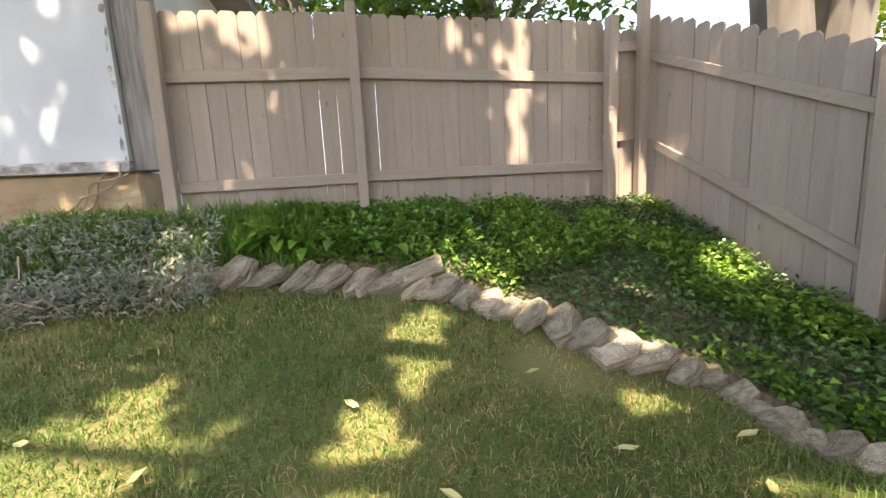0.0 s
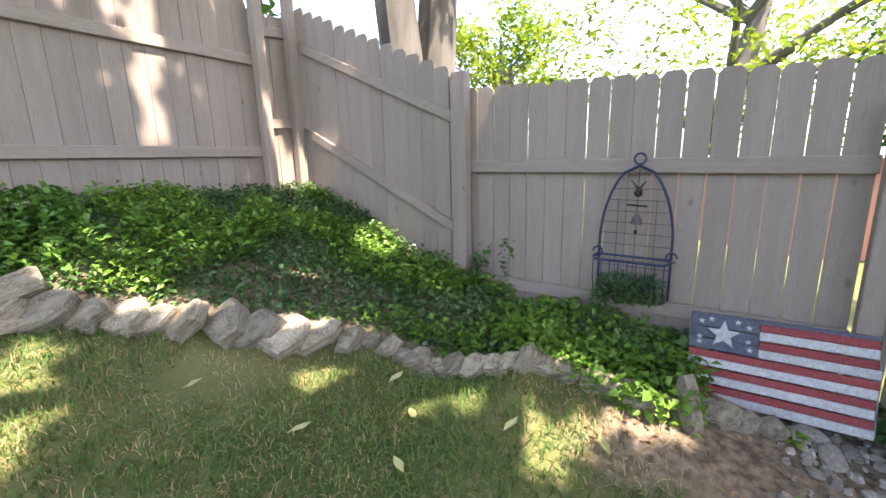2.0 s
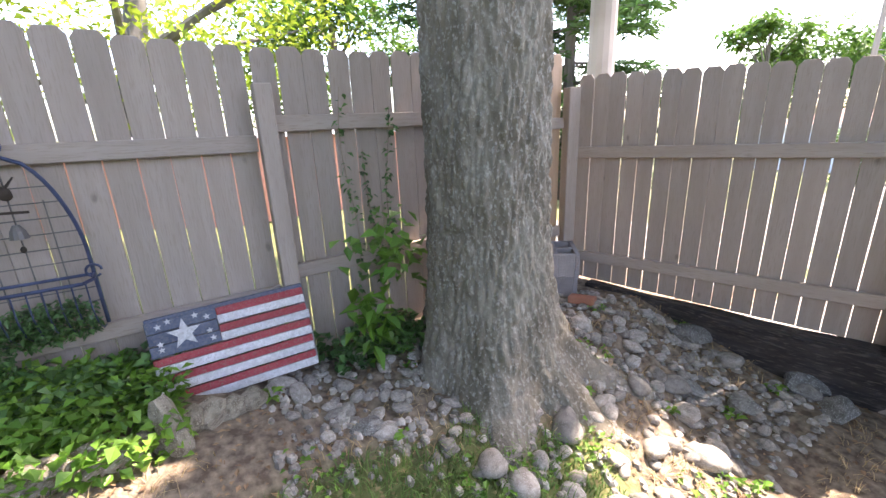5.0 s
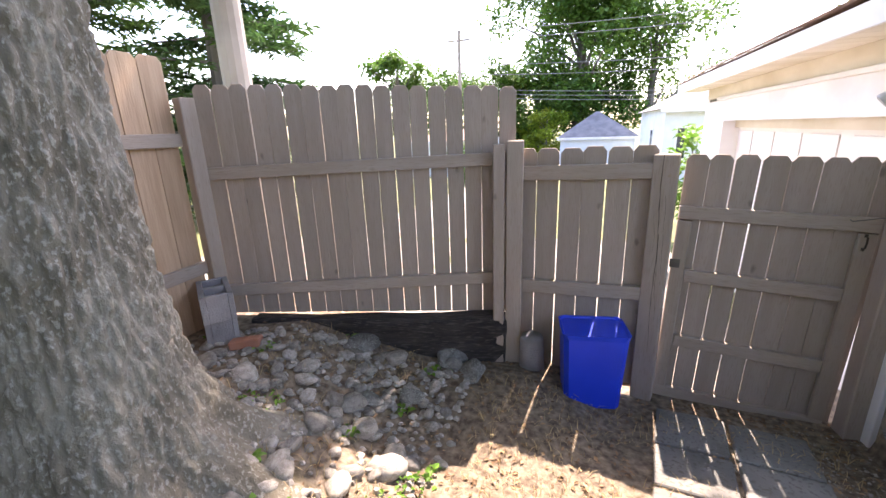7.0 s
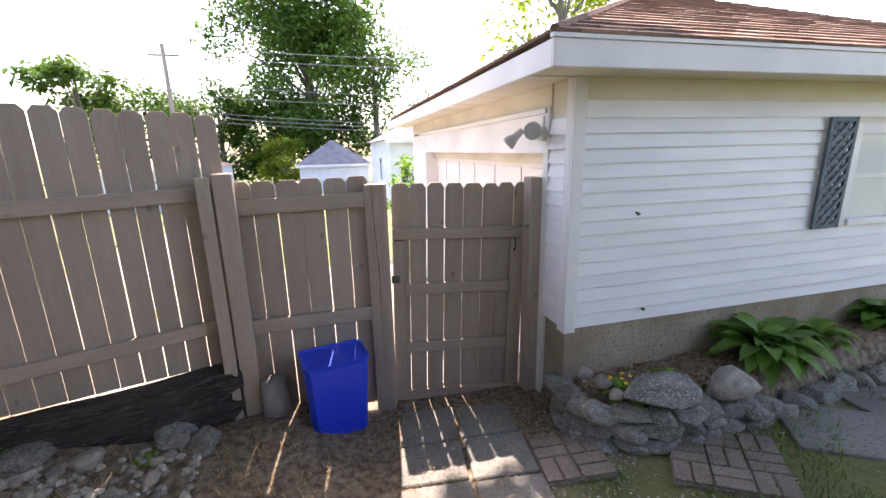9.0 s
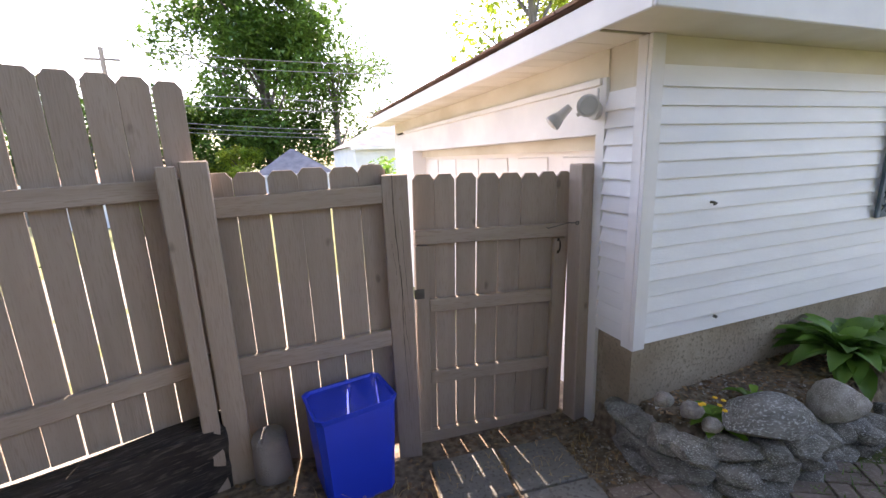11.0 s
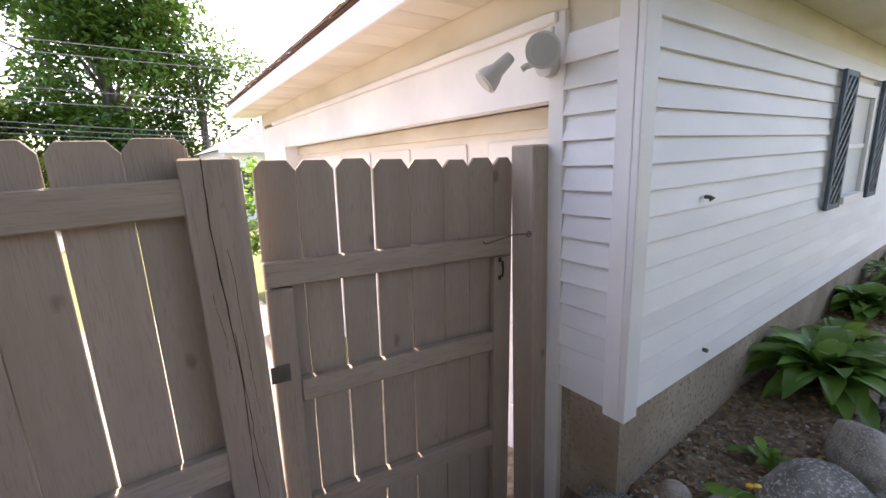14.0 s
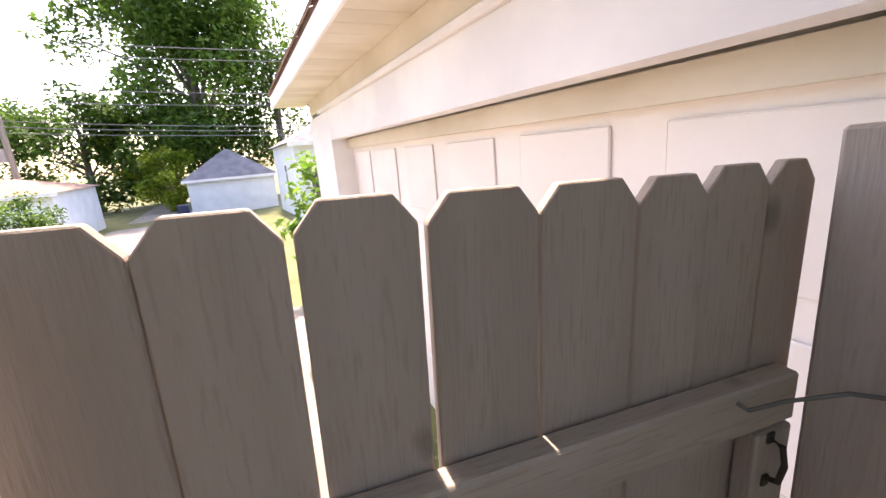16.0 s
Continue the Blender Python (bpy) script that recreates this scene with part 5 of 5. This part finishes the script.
pv, pf = [], []
for k in range(1500):
    x, y = rs.uniform(0.85, 2.85), rs.uniform(-3.3, -0.3)
    if x < 1.0 + 0.85 * smooth((y + 1.7) / 1.2) or y < -2.98 - (2.9 - x) * 0.32 + 0.22 or math.hypot(x - T_X, y - T_Y) < 0.44:
        continue
    w, a, z = rs.uniform(0.015, 0.035), rs.uniform(0, 6.28), ground_z(x, y)
    b0 = len(pv)
    for i in range(6):
        aa = a + i * 1.047
        pv += [(x + math.cos(aa) * w * rs.uniform(0.8, 1.3), y + math.sin(aa) * w * 0.8, z + w * 0.1), (x + math.cos(aa) * w * 0.6, y + math.sin(aa) * w * 0.5, z + w * rs.uniform(0.6, 0.9))]
    for i in range(6):
        j = (i + 1) % 6
        pf.append((b0 + 2 * i, b0 + 2 * j, b0 + 2 * j + 1, b0 + 2 * i + 1))
    pf.append(tuple(b0 + 2 * i + 1 for i in range(6)))
o = part("pebbles", (pv, pf), M_RIVER)
tagged(o, "small pale pebbles filling the rock pile", "pebbles", kind="stuff")

# stacked rocks in front of the garage
s = 0.0
while True:
    p = along(GARDEN, s)
    if p is None:
        break
    x, y, ang = p
    z = lawn(x, y)
    tall = 3 if x > -2.1 else (2 if x > -2.6 else 1)
    for k in range(tall):
        w, h = rs.uniform(0.16, 0.30), rs.uniform(0.085, 0.12) if tall > 1 else rs.uniform(0.12, 0.17)
        put("garden_rock", rs.choice(lichmeshes if tall > 1 or rs.random() < 0.5 else lichmeshes[:3]), x + rs.uniform(-0.04, 0.04), y + 0.04 - 0.02 * k + rs.uniform(-0.02, 0.02), z + 0.03 + k * 0.085, w * 1.2, rs.uniform(0.18, 0.28), h * 1.25, rs.uniform(-10, 10), rs.uniform(-10, 10), ang + rs.uniform(-25, 25),
            "mossy grey rock in the stacked garden edge", "stone", "stacked rocks by the garage")
    s += rs.uniform(0.12, 0.17) if tall > 1 else rs.uniform(0.15, 0.22)
put("capstone", lichmeshes[2], -1.72, -2.50, 0.16, 0.52, 0.34, 0.17, -8, 3, -8, "large flat lichen-spotted slab on the stacked rocks", "stone")
put("boulder", rivermeshes[4], -2.22, -2.47, 0.13, 0.40, 0.27, 0.25, 0, 0, 15, "smooth pale grey boulder on the stacked rocks", "stone")
for x, y, z, w in ((-1.42, -2.70, 0.16, 0.13), (-1.47, -2.62, 0.11, 0.11), (-1.40, -2.85, 0.14, 0.12)):
    put("garden_rock", rivermeshes[7], x, y, z, w, w, w * 0.8, 0, 0, 30, "small tan stone on the stacked rocks", "stone", "stacked rocks by the garage")

# ---- pavers ----


def slab(x, y, w, d, rz, label, material=M_SLATE, h=0.05, name="paver", group="slate pavers by the gate"):
    o = part(name, box(-w / 2, w / 2, -d / 2, d / 2, -h, 0, 0.007), material)
    e = 0.12
    nx, ny = (ground_z(x + e, y) - ground_z(x - e, y)) / (2 * e), (ground_z(x, y + e) - ground_z(x, y - e)) / (2 * e)
    q = Vector((-nx, -ny, 1)).to_track_quat("Z", "Y").to_euler()
    o.matrix_basis = Matrix.Translation((x, y, ground_z(x, y) + 0.022)) @ Matrix.Rotation(math.atan(ny), 4, "X") @ Matrix.Rotation(-math.atan(nx), 4, "Y") @ Matrix.Rotation(radians(rz), 4, "Z")
    return tagged(o, label, "paver", group)


for r in range(3):
    for c in range(2):
        ux, uy, vx, vy = -0.405, 0.085, 0.075, 0.415
        cx3, cy3 = -0.225 + ux * (c + 0.5) + vx * (r + 0.5), -3.46 + uy * (c + 0.5) + vy * (r + 0.5)
        slab(cx3, cy3, 0.39, 0.40, -11.0, "square grey slate paver in front of the gate")


def brick_slab(x, y, rz, w=0.40, n=2):
    base = slab(x, y, w, w, rz, "brown paver moulded like basket-weave bricks", M_BRICKPAVER, 0.045, "brick_paver", "brown brick-pattern pavers")
    u = w / n
    for i in range(n):
        for j in range(n):
            for k in range(2):
                q = 0.005
                x0, y0 = -w / 2 + i * u, -w / 2 + j * u
                bx = (x0 + q, x0 + u - q, y0 + k * u / 2 + q, y0 + (k + 1) * u / 2 - q) if (i + j) % 2 else (x0 + k * u / 2 + q, x0 + (k + 1) * u / 2 - q, y0 + q, y0 + u - q)
                part("brick", box(*bx, 0.001, 0.014, 0.004), M_BRICKPAVER, base)


brick_slab(-1.09, -2.52, -12, 0.40)
brick_slab(-1.86, -2.17, -40, 0.56, 3)
slab(-2.72, -2.12, 0.60, 0.52, -38, "grey concrete paver on the garden path")
slab(-3.35, -2.15, 0.55, 0.5, -15, "grey concrete paver on the garden path")
slab(-4.15, -2.1, 0.6, 0.5, 5, "grey concrete paver on the garden path")
slab(-4.95, -2.1, 0.6, 0.5, 0, "grey concrete paver on the garden path")
slab(-5.75, -2.1, 0.6, 0.5, 3, "grey concrete paver on the garden path")

# ---- plants ----


def hosta(x, y, size, seed, label, count=34, material=M_HOSTA, upright=0.75, aspect=0.42, name="hosta", group=""):
    rng = random.Random(seed)
    ob = thing(name, label, "plant", x, y, ground_z(x, y), rng.uniform(0, 360), group)
    for k in range(count):
        q = k / count
        a = k * 2.4 + rng.uniform(-0.3, 0.3)
        el = radians(88 - 52 * q * (1.3 - upright * 0.3)) + rng.uniform(-0.1, 0.1)
        ln, w = size * rng.uniform(0.75, 1.1) * (0.75 + 0.35 * q), size * aspect * rng.uniform(0.8, 1.1)
        bm = bmesh.new()
        prev = None
        px, pz, e = 0.0, 0.0, el
        for i in range(7):
            s2 = i / 6
            wid = w * (0.10 + 0.9 * math.sin(math.pi * min(1, max(0, (s2 - 0.25) / 0.75)) ** 0.85)) * 0.5 if i < 6 else 0.002
            if s2 <= 0.26:
                wid = 0.004 + 0.01 * s2
            row = [bm.verts.new((px, t * wid, pz + abs(t) * wid * 0.35)) for t in (-1, 0, 1)]
            if prev:
                bm.faces.new((prev[0], prev[1], row[1], row[0]))
                bm.faces.new((prev[1], prev[2], row[2], row[1]))
            prev = row
            px += math.cos(e) * ln / 6
            pz += math.sin(e) * ln / 6
            e -= 0.22 + 0.1 * rng.random()
        o = part("leaf", bm, material, ob, smooth_faces=True)
        o.matrix_basis = pose(rng.uniform(-0.03, 0.03), rng.uniform(-0.03, 0.03), 0, 0, 0, math.degrees(a))
    return ob


hosta(-2.85, -2.74, 0.46, 1, "lush green hosta growing against the garage foundation", 90, aspect=0.26)
hosta(-3.45, -2.76, 0.28, 2, "small green hosta with yellowing leaves", 30, M_WEED)
hosta(-4.3, -2.78, 0.34, 3, "green hosta clump by the garage wall", 46)
hosta(-5.2, -2.75, 0.36, 4, "long-leaved green clump by the garage wall", 50, aspect=0.16)
hosta(-6.0, -2.75, 0.36, 5, "long-leaved green clump at the garage's end", 40, aspect=0.16)
hosta(0.22, 3.22, 0.30, 6, "broad-leaved green hosta in the bed", 26, aspect=0.36)
hosta(-0.12, 3.32, 0.28, 7, "broad-leaved green hosta in the bed", 24, aspect=0.34)
hosta(-0.62, 3.40, 0.34, 8, "leafy bright green plant in the bed", 40, M_WEED, aspect=0.34)
hosta(-0.42, 3.34, 0.28, 9, "leafy bright green plant in the bed", 30, M_WEED, aspect=0.36)
hosta(-1.55, -2.68, 0.17, 10, "small bright plant with yellow blooms among rocks", 30, M_WEED, name="flowering_plant")
hosta(-1.98, -2.72, 0.13, 13, "small bright green seedling in the soil", 14, M_WEED, name="seedling")
fb = thing("yellow_flowers", "small yellow blossoms among the rocks", "flower", -1.50, -2.66, 0.22)
for k in range(7):
    part("blossom", stone(0.014, 0.014, 0.008, 200 + k, 0.2, 1), M_YELLOW, fb).location = (rs.uniform(-0.1, 0.1), rs.uniform(-0.05, 0.08), rs.uniform(-0.03, 0.06))

rg = np.random.default_rng(77)


def scatter(n, x0, x1, y0, y1, keep, lift=0.0):
    out = []
    while len(out) < n:
        x, y = rg.uniform(x0, x1), rg.uniform(y0, y1)
        if keep(x, y):
            out.append((x, y, ground_z(x, y) + rg.uniform(0, 1) * lift))
    return np.array(out)


def in_bed(x, y):
    return past(BORDER, x, y) > 0.08 and x < E_X - 0.03 and y < N_Y - 0.02


def patch(x, y, s, seed):
    return noise.noise((x * s, y * s, seed))


def stuff(name, geo, material, label, category):
    o = part(name, geo, material)
    return tagged(o, label, category, kind="stuff")


stuff("ground_cover", leaves(scatter(17000, 0.3, 2.9, 0.4, 3.66, lambda x, y: in_bed(x, y) and (x > 0.75 or y < 3.55), 0.09), 0.35, 0.045, rg, 0.6), M_IVY, "dense dark green creeping ground cover on the bank", "ground cover")
stuff("weeds", leaves(scatter(9500, 0.3, 2.9, 0.4, 3.66, lambda x, y: in_bed(x, y) and patch(x, y, 1.9, 2) > -0.02, 0.15), 0.35, 0.05, rg, 0.65), M_WEED, "bright yellow-green weeds among the ground cover", "weeds")
stuff("clover_patch", leaves(scatter(2600, 2.2, 2.88, 0.0, 1.1, lambda x, y: past(BORDER, x, y) > -0.12, 0.17), 0.35, 0.055, rg, 0.75), M_WEED, "bright sunlit leafy patch in front of the fence", "weeds")
stuff("fence_ivy", leaves(scatter(1500, 2.5, 2.89, -1.35, 0.7, lambda x, y: not (-0.75 < y < 0.15 and x < 2.78), 0.17), 0.35, 0.06, rg, 0.75), M_IVY, "dark ivy tangled along the fence foot", "ivy")
stuff("bed_grass", blades(scatter(5200, -2.4, -0.3, 3.1, 3.66, in_bed), 0.24, 0.012, rg, 0.5), M_HOSTA, "long grassy leaves in the bed", "grass")
stuff("bed_greens", leaves(scatter(5000, -0.9, 0.9, 3.0, 3.66, in_bed, 0.16), 0.45, 0.07, rg, 0.5), M_HOSTA, "mixed low green foliage in the bed", "plants")
stuff("silver_sage", leaves(scatter(7000, -3.2, -1.0, 2.82, 3.45, lambda x, y: past(BORDER, x, y) > -0.28 + 0.2 * (x + 1.0) / -2, 0.27), 0.7, 0.06, rg, 0.3), M_GREYLEAF, "silvery grey-green sage spilling over the bed's edge", "shrub")
bm = bmesh.new()
for k in range(70):
    x, y = rg.uniform(-3.0, -1.1), rg.uniform(2.85, 3.25)
    z = ground_z(x, y)
    a, ln = rg.uniform(0, 6.28), rg.uniform(0.15, 0.45)
    tube([(x, y, z), (x + math.cos(a) * ln * 0.5, y + math.sin(a) * ln * 0.5, z + rg.uniform(0.1, 0.2)), (x + math.cos(a) * ln, y + math.sin(a) * ln, z + rg.uniform(0.02, 0.35))], [0.006, 0.005, 0.003], 5, bm)
stuff("dry_stems", bm, M_TWIG, "dry grey woody stems among the sage", "shrub")
vine = thing("bare_vine", "bare grey vine climbing the stone foundation", "vine")
for k in range(3):
    pts = [(-2.35 + 0.65 * q + 0.04 * math.sin(q * 14 + k), N_Y - 0.02 - 0.02 * k, 1.35 + 0.55 * q + 0.05 * math.sin(q * 9 + 2 * k)) for q in np.linspace(0, 1, 12)]
    part("stem", tube(pts, 0.008, 6), M_TWIG, vine)

# vines on the east fence
for k, (y, z0, z1) in enumerate(((-1.03, 0.4, 1.86), (-1.16, 0.6, 1.5), (-1.30, 0.6, 1.75))):
    vn = thing("fence_vine", "thin leafy vine climbing the taupe fence", "vine", group="vines by the tree")
    part("stem", tube([(E_X - 0.012, y + 0.03 * math.sin(z * 5 + k), z) for z in np.linspace(z0, z1, 16)], 0.003, 5), M_TWIG, vn)
    pts = np.array([(E_X - 0.02 - rg.uniform(0, 0.02), y + 0.03 * math.sin(z * 5 + k) + rg.normal(0, 0.012), z) for z in rg.uniform(z0, z1, 75)])
    part("foliage", leaves(pts, -0.2, 0.04, rg, 0.75), M_IVY, vn)
vn = thing("creeper", "bright big-leaved creeper between fence and trunk", "vine")
part("foliage", leaves(np.array([(rg.uniform(2.55, 2.88), rg.normal(-1.22, 0.14), rg.normal(0.92, 0.12)) for _ in range(80)]), -0.1, 0.1, rg, 0.7), M_HOSTA, vn)
part("sprout", leaves(np.array([(rg.uniform(2.5, 2.7), rg.normal(-0.98, 0.06), rg.normal(0.52, 0.11)) for _ in range(60)]), 0.0, 0.12, rg, 0.5), M_WEED, vn, "bright yellow-green sprout")
vn = thing("fence_sprig", "small green sprigs against the fence post", "vine")
part("foliage", leaves(np.array([(E_X - rg.uniform(0.03, 0.12), y + rg.normal(0, 0.035), rg.uniform(0.62, zt)) for y, zt in ((1.55, 1.0), (1.35, 1.05), (1.62, 0.9)) for _ in range(36)]), 0.2, 0.06, rg, 0.6), M_IVY, vn)
for x, y, n2 in ((1.84, -1.42, 14), (1.78, -1.95, 12), (1.55, -2.4, 10), (1.35, -2.75, 10), (2.3, -2.65, 16), (2.0, -0.85, 8), (1.95, -3.2, 16), (1.3, -3.15, 8), (2.55, -0.35, 12)):
    hosta(x, y, 0.085, int(x * 100), "small green weed among the stones", n2, M_WEED, name="weed", group="weeds among the stones")
stuff("rock_weeds", leaves(scatter(420, 1.0, 2.8, -3.2, -0.3, lambda x, y: patch(x, y, 2.3, 7) > 0.25 and math.hypot(x - T_X, y - T_Y) > 0.5, 0.05), 0.4, 0.04, rg, 0.6), M_WEED, "sparse green weeds between stones", "weeds")
stuff("litter", leaves(scatter(2600, -1.3, 2.6, -3.55, 0.6, lambda x, y: bare(x, y) > 0.4, 0.012), 0.0, 0.035, rg, 0.5, 0.3, 0.05), M_LITTER, "scattered dead leaves and bark scraps on bare soil", "leaf litter")
stuff("garden_mulch", leaves(scatter(2400, -6.5, -1.4, -3.05, -2.5, lambda x, y: past(GARDEN, x, y) > 0.1, 0.012), 0.0, 0.035, rg, 0.5, 0.3, 0.05), M_LITTER, "brown mulch scraps in the garage bed", "mulch")
stuff("straw", blades(scatter(2600, -1.2, 2.2, -3.3, 1.2, lambda x, y: 0.15 < bare(x, y) and x < 2.3 and patch(x, y, 1.3, 4) > -0.2, 0.004), 0.05, 0.004, rg, 1.0), M_DRYGRASS, "dry straw bits on the soil", "dry grass")
stuff("gravel_bits", leaves(scatter(2500, -2.4, -0.2, -3.4, -1.9, lambda x, y: patch(x, y, 2, 3) > -0.2, 0.006), 0.0, 0.018, rg, 0.9, 0.3, 0.0), M_RIVER, "fine pale gravel around the pavers", "gravel")


def on_lawn(x, y):
    return past(BORDER, x, y) < -0.03 and bare(x, y) < 0.5


stuff("lawn_grass", blades(scatter(60000, -3.2, 2.45, -1.7, 3.3, lambda x, y: on_lawn(x, y) and patch(x, y, 1.2, 1) > -0.42 + 0.5 * rg.random() ** 3, 0.0), 0.055, 0.0055, rg, 0.9), M_GRASS, "short patchy lawn grass", "grass")
stuff("dry_grass", blades(scatter(13000, -3.2, 2.45, -1.7, 3.3, lambda x, y: on_lawn(x, y) and patch(x, y, 0.9, 6) > -0.1, 0.0), 0.04, 0.005, rg, 1.0), M_DRYGRASS, "straw-coloured dry patches in the lawn", "dry grass")
stuff("path_grass", blades(scatter(5000, -7.0, -1.0, -2.35, -1.0, lambda x, y: patch(x, y, 1.8, 8) > -0.05), 0.06, 0.006, rg, 0.8), M_GRASS, "sparse grass along the garden path", "grass")
for k, (x, y) in enumerate(((0.28, 1.45), (-0.62, 1.25), (0.14, 1.05), (0.36, 1.08), (-0.95, 1.75), (1.28, 1.05), (1.55, 1.2), (1.75, 0.75), (1.35, 0.55), (1.1, 1.5), (-0.1, 2.0), (1.9, 0.35), (-1.5, 2.0), (0.9, 2.05), (1.7, 1.45))):
    a = rs.uniform(0, 360)
    bm = bmesh.new()
    pts2 = [(-0.055, 0, 0.004), (-0.01, 0.02, 0.012), (0.03, 0.017, 0.01), (0.06, 0, 0.018), (0.03, -0.017, 0.008), (-0.01, -0.02, 0.014)]
    vs = [bm.verts.new(q) for q in pts2]
    m0, m1 = bm.verts.new((-0.01, 0, 0.002)), bm.verts.new((0.03, 0, 0.002))
    for f in ((0, m0, 1), (1, m0, m1, 2), (2, m1, 3), (3, m1, 4), (4, m1, m0, 5), (5, m0, 0)):
        bm.faces.new([vs[q] if isinstance(q, int) else q for q in f])
    o = part("fallen_leaf", bm, M_FALLEN)
    o.matrix_basis = pose(x, y, ground_z(x, y) + 0.045, rs.uniform(-15, 15), rs.uniform(-15, 15), a)
    tagged(o, "pale yellow fallen leaf lying on the lawn", "leaf", "fallen leaves on the lawn")

for o in scene.objects:
    if o.name.split(".")[0] in ("foliage", "sprout", "trailing_stems"):
        o["kind"] = "stuff"
